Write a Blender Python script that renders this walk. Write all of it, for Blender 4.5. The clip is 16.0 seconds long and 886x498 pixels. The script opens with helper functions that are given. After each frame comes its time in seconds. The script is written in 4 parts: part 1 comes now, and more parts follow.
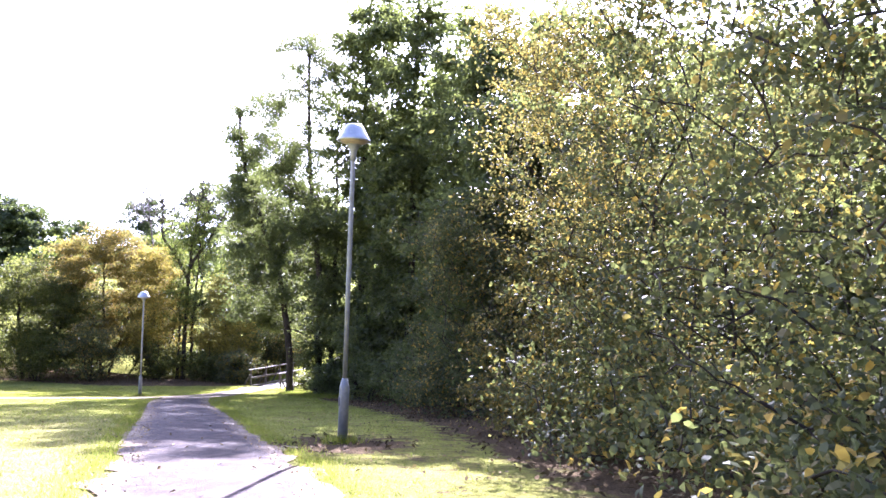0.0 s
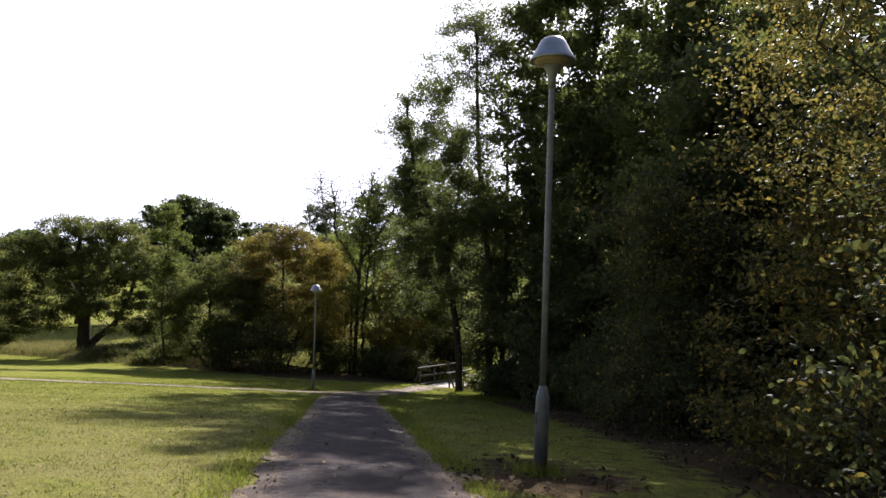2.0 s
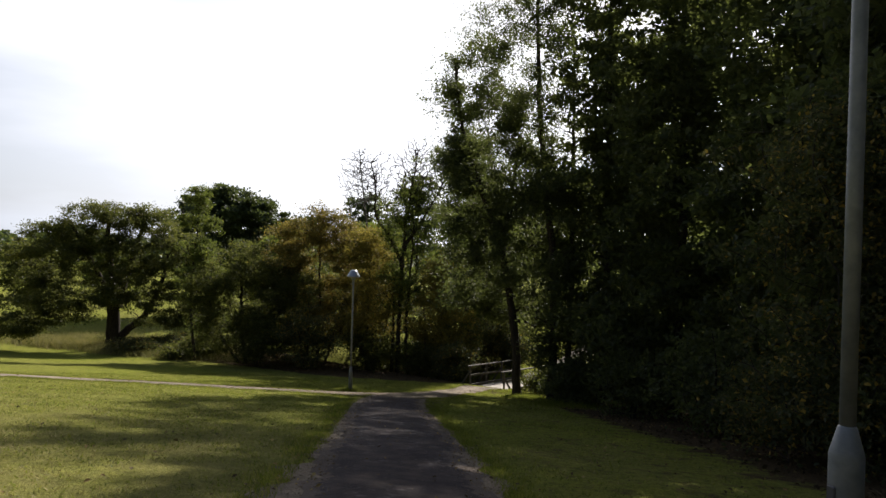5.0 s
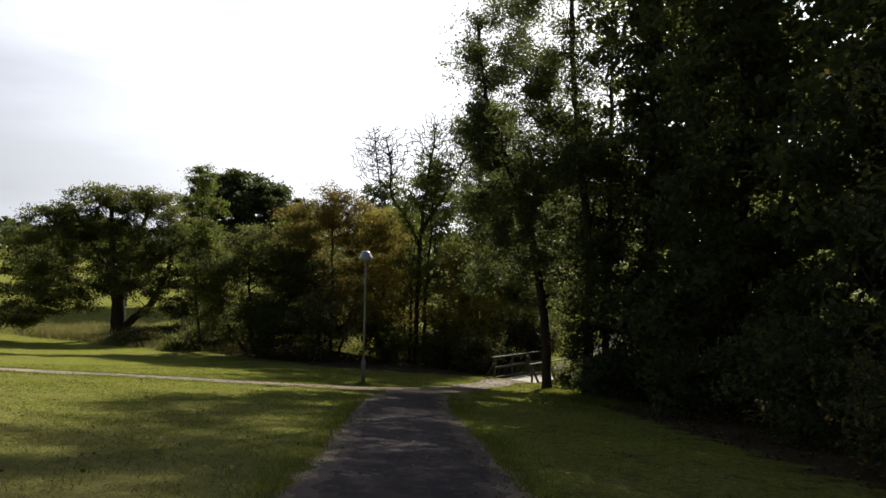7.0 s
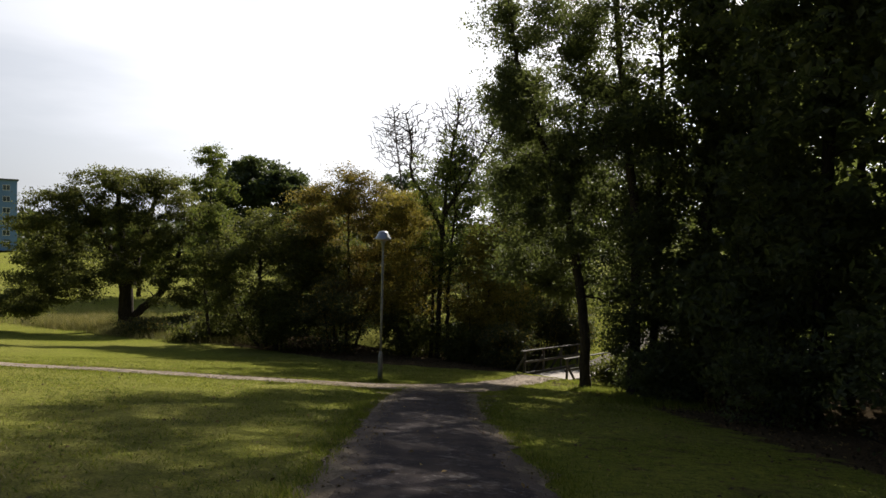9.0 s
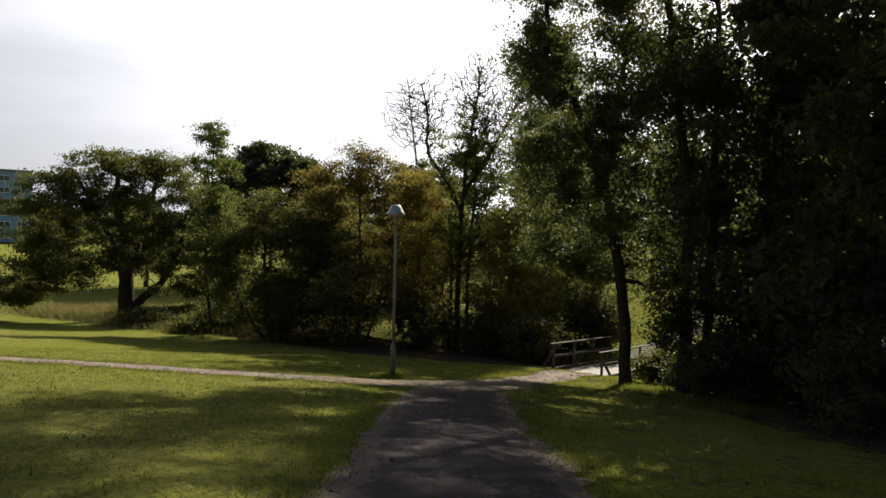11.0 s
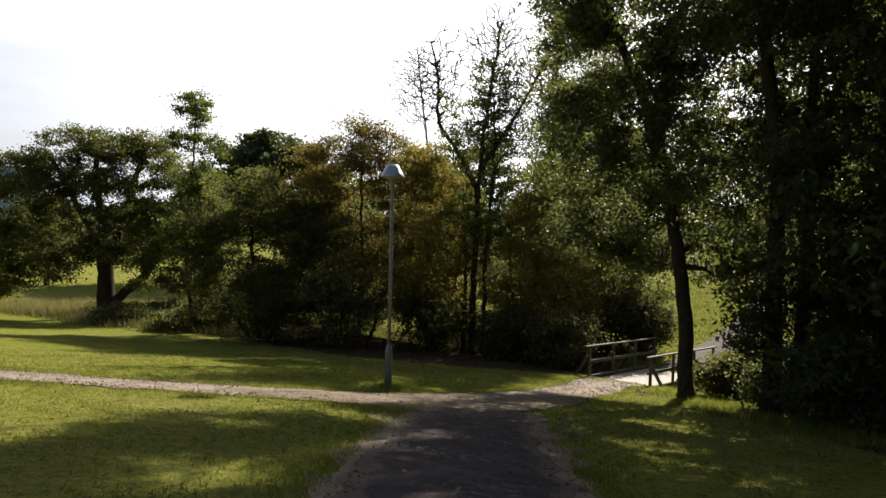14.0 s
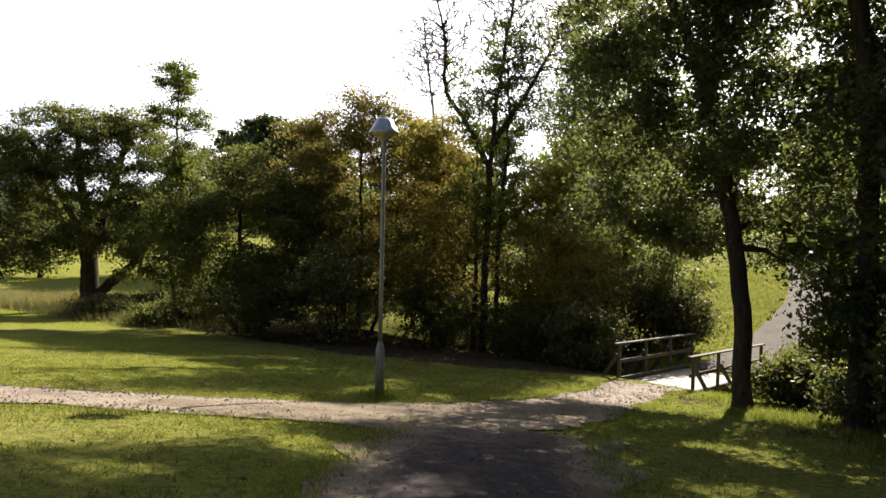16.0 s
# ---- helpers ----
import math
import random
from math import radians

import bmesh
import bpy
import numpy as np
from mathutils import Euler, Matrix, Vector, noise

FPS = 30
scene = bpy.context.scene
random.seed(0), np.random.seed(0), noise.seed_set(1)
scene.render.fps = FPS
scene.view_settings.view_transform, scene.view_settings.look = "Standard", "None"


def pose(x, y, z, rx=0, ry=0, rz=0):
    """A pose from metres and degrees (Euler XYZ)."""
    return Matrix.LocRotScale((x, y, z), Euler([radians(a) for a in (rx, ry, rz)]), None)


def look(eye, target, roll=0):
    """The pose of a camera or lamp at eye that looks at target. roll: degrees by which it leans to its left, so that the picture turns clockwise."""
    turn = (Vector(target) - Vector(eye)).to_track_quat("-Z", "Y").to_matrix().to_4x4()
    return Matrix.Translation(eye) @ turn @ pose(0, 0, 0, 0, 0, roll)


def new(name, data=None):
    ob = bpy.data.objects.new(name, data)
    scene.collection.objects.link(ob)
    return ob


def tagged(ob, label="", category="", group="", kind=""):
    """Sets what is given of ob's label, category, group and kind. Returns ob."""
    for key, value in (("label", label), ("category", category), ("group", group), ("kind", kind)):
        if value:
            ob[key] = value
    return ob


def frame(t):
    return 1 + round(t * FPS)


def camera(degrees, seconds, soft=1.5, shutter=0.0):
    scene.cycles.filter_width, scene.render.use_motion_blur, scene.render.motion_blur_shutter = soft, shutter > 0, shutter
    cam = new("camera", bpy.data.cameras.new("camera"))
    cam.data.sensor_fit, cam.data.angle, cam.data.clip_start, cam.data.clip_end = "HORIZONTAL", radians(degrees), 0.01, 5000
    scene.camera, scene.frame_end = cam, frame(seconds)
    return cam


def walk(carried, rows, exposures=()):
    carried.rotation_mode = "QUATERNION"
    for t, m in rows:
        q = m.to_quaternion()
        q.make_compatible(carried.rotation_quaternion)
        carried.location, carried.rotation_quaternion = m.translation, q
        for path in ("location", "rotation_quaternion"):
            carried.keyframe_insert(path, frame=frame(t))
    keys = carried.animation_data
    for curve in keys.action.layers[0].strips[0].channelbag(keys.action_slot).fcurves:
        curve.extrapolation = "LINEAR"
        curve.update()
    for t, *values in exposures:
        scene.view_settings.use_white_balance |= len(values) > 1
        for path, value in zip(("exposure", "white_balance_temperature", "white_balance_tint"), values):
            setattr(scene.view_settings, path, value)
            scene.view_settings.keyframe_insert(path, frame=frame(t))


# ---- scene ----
cam = camera(69.1, 16.0)
METRES, EYE, TILT, LEAN, TURN = 23.0, 1.45, 0.0, 0.0, 0.0
ROWS = [
    (0.0, 0.0, 0.0, 0.0, -0.02, 0.65, -2.09),
    (0.5, -0.0069, 0.0293, -0.0047, 5.6, 0.61, -1.92),
    (1.0, -0.0173, 0.0562, -0.0097, 10.3, 0.57, -1.95),
    (1.5, -0.0256, 0.0876, -0.0149, 12.68, 0.4, -1.82),
    (2.0, -0.0344, 0.1183, -0.0211, 14.48, 0.31, -1.76),
    (2.5, -0.0404, 0.1516, -0.0257, 15.35, 0.21, -1.64),
    (3.0, -0.0512, 0.1822, -0.0324, 16.27, 0.23, -1.66),
    (3.5, -0.0617, 0.2095, -0.0373, 16.66, 0.04, -1.66),
    (4.0, -0.078, 0.2375, -0.0419, 17.18, 0.01, -1.68),
    (6.5, -0.1397, 0.3717, -0.0669, 19.29, -0.61, -1.53),
    (7.0, -0.1509, 0.4038, -0.0726, 19.73, -0.95, -1.44),
    (7.5, -0.1612, 0.4295, -0.078, 20.14, -1.14, -1.47),
    (8.0, -0.1735, 0.4598, -0.0824, 20.58, -1.29, -1.42),
    (8.5, -0.1863, 0.4831, -0.0896, 21.06, -1.32, -1.49),
    (9.0, -0.1993, 0.5121, -0.0948, 21.53, -1.56, -1.4),
    (11.5, -0.2621, 0.6507, -0.126, 23.17, -2.18, -1.38),
    (12.0, -0.2739, 0.6822, -0.1318, 23.44, -2.14, -1.36),
    (12.5, -0.2859, 0.7099, -0.1381, 23.6, -2.04, -1.38),
    (13.0, -0.2961, 0.7401, -0.1425, 23.63, -1.98, -1.4),
    (13.5, -0.3064, 0.7682, -0.1476, 24.0, -1.94, -1.33),
    (14.0, -0.3183, 0.7971, -0.1541, 24.31, -2.07, -1.41),
    (14.5, -0.3291, 0.8238, -0.1576, 24.47, -2.06, -1.38),
    (15.0, -0.3405, 0.8529, -0.1645, 24.87, -2.13, -1.38),
    (15.5, -0.3506, 0.8812, -0.1687, 25.14, -2.28, -1.31),
    (16.0, -0.3633, 0.9112, -0.1747, 25.3, -2.53, -1.35),
]
EXPOSURES = [(0.0, 3.55, 5200, 38), (0.5, 3.1, 5260, 36), (1.0, 2.4, 5420, 32), (1.5, 1.7, 5680, 25), (2.0, 1.1, 5850, 20), (2.5, 0.7, 6050, 16), (3.5, 0.55, 6200, 15), (6.5, 0.46, 6300, 13), (9.0, 0.43, 6400, 13), (11.5, 0.5, 6500, 14), (13.0, 0.67, 6500, 14), (14.5, 0.88, 6500, 14), (15.5, 1.09, 6500, 14), (16.0, 1.34, 6500, 14)]
walk(cam, [(t, pose(0, 0, EYE, TILT, LEAN, TURN) @ pose(METRES * x, METRES * y, METRES * z, 90 + pitch, roll, yaw)) for t, x, y, z, yaw, pitch, roll in ROWS], EXPOSURES)

# ---- world, sun, exposure ----
SUN_AZ, SUN_EL = 0.06, radians(35)          # a little right of +y, from which the shadows fall
sun_dir = Vector((math.sin(SUN_AZ) * math.cos(SUN_EL), math.cos(SUN_AZ) * math.cos(SUN_EL), math.sin(SUN_EL)))
world = bpy.data.worlds.new("sky")
scene.world = world
world.use_nodes = True
wt = world.node_tree
wt.nodes.clear()
w_out, w_bg = wt.nodes.new("ShaderNodeOutputWorld"), wt.nodes.new("ShaderNodeBackground")
w_sky = wt.nodes.new("ShaderNodeTexSky")
w_sky.sky_type, w_sky.sun_disc = "NISHITA", False
w_sky.sun_elevation, w_sky.sun_rotation = SUN_EL, SUN_AZ
w_sky.air_density, w_sky.dust_density, w_sky.ozone_density = 1.0, 2.0, 1.0
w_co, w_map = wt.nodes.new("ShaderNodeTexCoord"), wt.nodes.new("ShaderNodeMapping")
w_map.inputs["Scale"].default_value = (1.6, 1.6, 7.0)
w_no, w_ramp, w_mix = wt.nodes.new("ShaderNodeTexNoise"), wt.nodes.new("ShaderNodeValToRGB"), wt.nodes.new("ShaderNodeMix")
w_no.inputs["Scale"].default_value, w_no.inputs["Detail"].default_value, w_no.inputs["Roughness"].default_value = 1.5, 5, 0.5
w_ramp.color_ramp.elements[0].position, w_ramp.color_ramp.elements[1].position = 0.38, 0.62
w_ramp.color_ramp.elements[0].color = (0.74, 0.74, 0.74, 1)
w_mix.data_type = "RGBA"
w_dot, w_glow, w_gain = wt.nodes.new("ShaderNodeVectorMath"), wt.nodes.new("ShaderNodeValToRGB"), wt.nodes.new("ShaderNodeVectorMath")
w_dot.operation, w_gain.operation = "DOT_PRODUCT", "SCALE"
w_dot.inputs[1].default_value = sun_dir
w_gain.inputs["Scale"].default_value = 24.0      # thin cloud, brightest round the sun
while len(w_glow.color_ramp.elements) < 4:
    w_glow.color_ramp.elements.new(0.5)
for e, (at_dot, c) in zip(w_glow.color_ramp.elements, ((0.0, 0.07), (0.45, 0.42), (0.8, 0.78), (1.0, 1.0))):
    e.position, e.color = at_dot, (c * (0.92 + 0.08 * c), c, c * (1.07 - 0.06 * c), 1)
wt.links.new(w_dot.outputs["Value"], w_glow.inputs["Fac"])
wt.links.new(w_glow.outputs["Color"], w_gain.inputs[0])
wt.links.new(w_gain.outputs["Vector"], w_mix.inputs["B"])
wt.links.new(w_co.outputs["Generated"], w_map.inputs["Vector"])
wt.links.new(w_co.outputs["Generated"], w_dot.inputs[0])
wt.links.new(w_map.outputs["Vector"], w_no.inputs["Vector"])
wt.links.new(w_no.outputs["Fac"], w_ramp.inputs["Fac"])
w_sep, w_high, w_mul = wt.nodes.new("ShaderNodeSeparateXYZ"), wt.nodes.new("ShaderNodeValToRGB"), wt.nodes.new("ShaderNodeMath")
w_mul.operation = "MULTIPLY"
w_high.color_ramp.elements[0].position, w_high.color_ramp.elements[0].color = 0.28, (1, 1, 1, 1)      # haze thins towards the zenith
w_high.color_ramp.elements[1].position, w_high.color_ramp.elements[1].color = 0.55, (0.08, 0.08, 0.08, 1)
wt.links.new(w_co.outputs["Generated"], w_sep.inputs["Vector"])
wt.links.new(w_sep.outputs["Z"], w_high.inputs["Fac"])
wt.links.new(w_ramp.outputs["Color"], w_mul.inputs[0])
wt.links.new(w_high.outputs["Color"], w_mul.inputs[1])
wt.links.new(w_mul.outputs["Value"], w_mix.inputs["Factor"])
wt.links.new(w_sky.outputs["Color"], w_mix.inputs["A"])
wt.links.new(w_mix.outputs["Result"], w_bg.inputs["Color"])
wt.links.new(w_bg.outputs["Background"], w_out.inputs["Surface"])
w_bg.inputs["Strength"].default_value = 0.056

sun = new("sun", bpy.data.lights.new("sun", "SUN"))
sun.data.energy, sun.data.angle, sun.data.color = 5.0, radians(0.55), (1.0, 0.93, 0.80)
sun.matrix_world = look(sun_dir * 60, (0, 0, 0))

# ---- materials ----


def material(name):
    m = bpy.data.materials.new(name)
    m.use_nodes = True
    nt = m.node_tree
    return m, nt, nt.nodes["Principled BSDF"], nt.nodes["Material Output"]


def noise_node(nt, scale, detail=4, rough=0.55, vec=None):
    n = nt.nodes.new("ShaderNodeTexNoise")
    n.inputs["Scale"].default_value, n.inputs["Detail"].default_value, n.inputs["Roughness"].default_value = scale, detail, rough
    if vec is not None:
        nt.links.new(vec, n.inputs["Vector"])
    return n.outputs["Fac"]


def ramp_node(nt, fac, stops):
    r = nt.nodes.new("ShaderNodeValToRGB")
    while len(r.color_ramp.elements) < len(stops):
        r.color_ramp.elements.new(0.5)
    for e, (p, c) in zip(r.color_ramp.elements, stops):
        e.position, e.color = p, (*c, 1) if len(c) == 3 else c
    nt.links.new(fac, r.inputs["Fac"])
    return r.outputs["Color"]


def mix_node(nt, fac, a, b):
    n = nt.nodes.new("ShaderNodeMix")
    n.data_type = "RGBA"
    for value, key in ((fac, "Factor"), (a, "A"), (b, "B")):
        if isinstance(value, (int, float)):
            n.inputs[key].default_value = value
        elif isinstance(value, tuple):
            n.inputs[key].default_value = (*value, 1)
        else:
            nt.links.new(value, n.inputs[key])
    return n.outputs["Result"]


def bump_node(nt, height, strength, distance, target):
    b = nt.nodes.new("ShaderNodeBump")
    b.inputs["Strength"].default_value, b.inputs["Distance"].default_value = strength, distance
    nt.links.new(height, b.inputs["Height"])
    nt.links.new(b.outputs["Normal"], target.inputs["Normal"])


def position_of(nt):
    return nt.nodes.new("ShaderNodeNewGeometry").outputs["Position"]


def attribute_of(nt, name):
    a = nt.nodes.new("ShaderNodeAttribute")
    a.attribute_name = name
    return a.outputs["Fac"]


def leaf_material(name, stops, through_light=0.42, rough=0.5, gloss=0.3, glow=(0.28, 0.33, 0.05), glowing=0.3):
    """Leaves: each one its own colour from the ramp, part of the light passing through."""
    m, nt, p, out = material(name)
    island = nt.nodes.new("ShaderNodeNewGeometry").outputs["Random Per Island"]
    base = ramp_node(nt, island, stops)
    big = noise_node(nt, 0.9, 2, 0.5, position_of(nt))
    tone = ramp_node(nt, big, [(0.3, (0.72, 0.75, 0.76)), (0.7, (1.5, 1.42, 1.32))])
    mul = nt.nodes.new("ShaderNodeMix")
    mul.data_type, mul.blend_type = "RGBA", "MULTIPLY"
    mul.inputs["Factor"].default_value = 1.0
    nt.links.new(base, mul.inputs["A"])
    nt.links.new(tone, mul.inputs["B"])
    col = mul.outputs["Result"]
    nt.links.new(col, p.inputs["Base Color"])
    p.inputs["Roughness"].default_value = rough
    p.inputs["Specular IOR Level"].default_value = gloss
    tr = nt.nodes.new("ShaderNodeBsdfTranslucent")
    warm = mix_node(nt, glowing, col, glow)
    nt.links.new(warm, tr.inputs["Color"])
    mx = nt.nodes.new("ShaderNodeMixShader")
    mx.inputs["Fac"].default_value = through_light
    nt.links.new(p.outputs["BSDF"], mx.inputs[1])
    nt.links.new(tr.outputs["BSDF"], mx.inputs[2])
    nt.links.new(mx.outputs["Shader"], out.inputs["Surface"])
    return m


LEAF_HEDGE = leaf_material("hornbeam_leaves", [(0.0, (0.046, 0.056, 0.032)), (0.6, (0.074, 0.084, 0.042)), (0.82, (0.115, 0.100, 0.045)), (0.93, (0.24, 0.17, 0.040)), (1.0, (0.38, 0.26, 0.05))], 0.40, 0.55, 0.12)
LEAF_YELLOW = leaf_material("yellowing_leaves", [(0.0, (0.062, 0.068, 0.022)), (0.45, (0.11, 0.108, 0.028)), (0.8, (0.22, 0.17, 0.034)), (1.0, (0.40, 0.27, 0.042))], 0.55, 0.5, 0.15, (0.42, 0.36, 0.06), 0.5)
LEAF_TURNING = leaf_material("turning_leaves", [(0.0, (0.050, 0.056, 0.026)), (0.55, (0.085, 0.086, 0.034)), (0.8, (0.18, 0.14, 0.036)), (1.0, (0.38, 0.26, 0.045))], 0.44, 0.52, 0.13, (0.36, 0.32, 0.06), 0.35)
LEAF_DARK = leaf_material("alder_leaves", [(0.0, (0.038, 0.048, 0.026)), (0.6, (0.060, 0.074, 0.036)), (1.0, (0.095, 0.106, 0.046))], 0.46, 0.5, 0.18, (0.29, 0.35, 0.06), 0.42)
LEAF_GREEN = leaf_material("green_leaves", [(0.0, (0.038, 0.056, 0.016)), (0.6, (0.068, 0.094, 0.024)), (0.9, (0.13, 0.15, 0.032)), (1.0, (0.22, 0.19, 0.036))], 0.54, 0.5, 0.2, (0.30, 0.36, 0.06), 0.42)
LEAF_BROWN = leaf_material("autumn_leaves", [(0.0, (0.058, 0.062, 0.022)), (0.45, (0.12, 0.108, 0.030)), (0.8, (0.22, 0.165, 0.036)), (1.0, (0.34, 0.22, 0.04))], 0.54, 0.5, 0.15, (0.36, 0.30, 0.06), 0.45)
LEAF_OAK = leaf_material("spreading_tree_leaves", [(0.0, (0.030, 0.042, 0.015)), (0.6, (0.055, 0.067, 0.022)), (1.0, (0.13, 0.115, 0.034))], 0.52, 0.5, 0.18, (0.30, 0.33, 0.06), 0.4)
LEAF_FAR = leaf_material("distant_leaves", [(0.0, (0.03, 0.05, 0.024)), (1.0, (0.06, 0.085, 0.036))], 0.3)
LEAF_FALLEN = leaf_material("fallen_leaves", [(0.0, (0.055, 0.038, 0.024)), (0.6, (0.13, 0.09, 0.04)), (0.9, (0.26, 0.18, 0.07)), (1.0, (0.36, 0.28, 0.10))], 0.1, 0.7, 0.1)
LEAF_LITTER = leaf_material("old_leaf_litter", [(0.0, (0.03, 0.022, 0.014)), (0.6, (0.07, 0.048, 0.024)), (1.0, (0.15, 0.10, 0.045))], 0.05, 0.85, 0.1)
BLADE = leaf_material("grass_blades", [(0.0, (0.076, 0.106, 0.020)), (0.6, (0.167, 0.200, 0.028)), (0.9, (0.26, 0.25, 0.044)), (1.0, (0.31, 0.27, 0.08))], 0.55, 0.7, 0.06)
BLADE_DRY = leaf_material("dry_grass_blades", [(0.0, (0.11, 0.12, 0.04)), (0.5, (0.21, 0.19, 0.075)), (1.0, (0.34, 0.28, 0.13))], 0.35, 0.65)


def bark_material(name, dark, pale):
    m, nt, p, out = material(name)
    v = nt.nodes.new("ShaderNodeMapping")
    v.inputs["Scale"].default_value = (1, 1, 0.22)
    nt.links.new(position_of(nt), v.inputs["Vector"])
    f = noise_node(nt, 14, 6, 0.65, v.outputs["Vector"])
    g = noise_node(nt, 2.0, 3, 0.5, position_of(nt))
    col = mix_node(nt, g, ramp_node(nt, f, [(0.3, dark), (0.7, pale)]), ramp_node(nt, f, [(0.3, tuple(c * 0.7 for c in dark)), (0.75, tuple(c * 0.8 for c in pale))]))
    nt.links.new(col, p.inputs["Base Color"])
    p.inputs["Roughness"].default_value, p.inputs["Specular IOR Level"].default_value = 0.95, 0.1
    bump_node(nt, f, 0.8, 0.03, p)
    return m


BARK = bark_material("alder_bark", (0.022, 0.018, 0.015), (0.075, 0.062, 0.050))
BARK_GREY = bark_material("grey_bark", (0.09, 0.085, 0.075), (0.24, 0.22, 0.19))


def ground_material():
    m, nt, p, out = material("lawn_and_soil")
    pos = position_of(nt)
    fine, mid, wide = noise_node(nt, 38, 5, 0.7, pos), noise_node(nt, 2.2, 5, 0.6, pos), noise_node(nt, 0.22, 4, 0.5, pos)
    green = mix_node(nt, mid, ramp_node(nt, fine, [(0.3, (0.092, 0.126, 0.024)), (0.7, (0.245, 0.278, 0.042))]), ramp_node(nt, fine, [(0.3, (0.135, 0.165, 0.024)), (0.7, (0.33, 0.325, 0.05))]))
    dryish = ramp_node(nt, fine, [(0.3, (0.17, 0.162, 0.055)), (0.7, (0.33, 0.29, 0.11))])
    col = mix_node(nt, ramp_node(nt, wide, [(0.42, (0, 0, 0)), (0.68, (0.42, 0.42, 0.42))]), green, dryish)
    clump = nt.nodes.new("ShaderNodeMix")
    clump.data_type, clump.blend_type = "RGBA", "MULTIPLY"
    clump.inputs["Factor"].default_value = 1.0
    nt.links.new(col, clump.inputs["A"])
    knolls = noise_node(nt, 8.5, 6, 0.72, pos)
    nt.links.new(ramp_node(nt, knolls, [(0.34, (0.42, 0.48, 0.44)), (0.48, (1.0, 1.0, 1.0)), (0.66, (1.4, 1.3, 1.15))]), clump.inputs["B"])
    col = clump.outputs["Result"]
    dry = nt.nodes.new("ShaderNodeMath")
    dry.operation = "MULTIPLY"
    nt.links.new(attribute_of(nt, "dry"), dry.inputs[0])
    nt.links.new(ramp_node(nt, noise_node(nt, 1.1, 5, 0.65, pos), [(0.3, (0.35, 0.35, 0.35)), (0.65, (1, 1, 1))]), dry.inputs[1])
    col = mix_node(nt, dry.outputs[0], col, dryish)
    soil = ramp_node(nt, fine, [(0.3, (0.05, 0.036, 0.022)), (0.55, (0.11, 0.08, 0.045)), (0.75, (0.22, 0.15, 0.07))])
    patch = nt.nodes.new("ShaderNodeMath")
    patch.operation = "MULTIPLY_ADD"
    nt.links.new(mid, patch.inputs[0])
    patch.inputs[1].default_value = 1.2
    patch.inputs[2].default_value = -0.6
    add = nt.nodes.new("ShaderNodeMath")
    add.operation = "ADD"
    nt.links.new(attribute_of(nt, "litter"), add.inputs[0])
    nt.links.new(patch.outputs[0], add.inputs[1])
    col = mix_node(nt, ramp_node(nt, add.outputs[0], [(0.4, (0, 0, 0)), (0.62, (1, 1, 1))]), col, soil)
    nt.links.new(col, p.inputs["Base Color"])
    p.inputs["Roughness"].default_value = 0.95
    p.inputs["Specular IOR Level"].default_value = 0.02
    relief = nt.nodes.new("ShaderNodeMath")
    relief.operation = "MULTIPLY_ADD"
    nt.links.new(fine, relief.inputs[0])
    relief.inputs[1].default_value = 0.35
    nt.links.new(knolls, relief.inputs[2])
    bump_node(nt, relief.outputs[0], 0.9, 0.13, p)
    return m


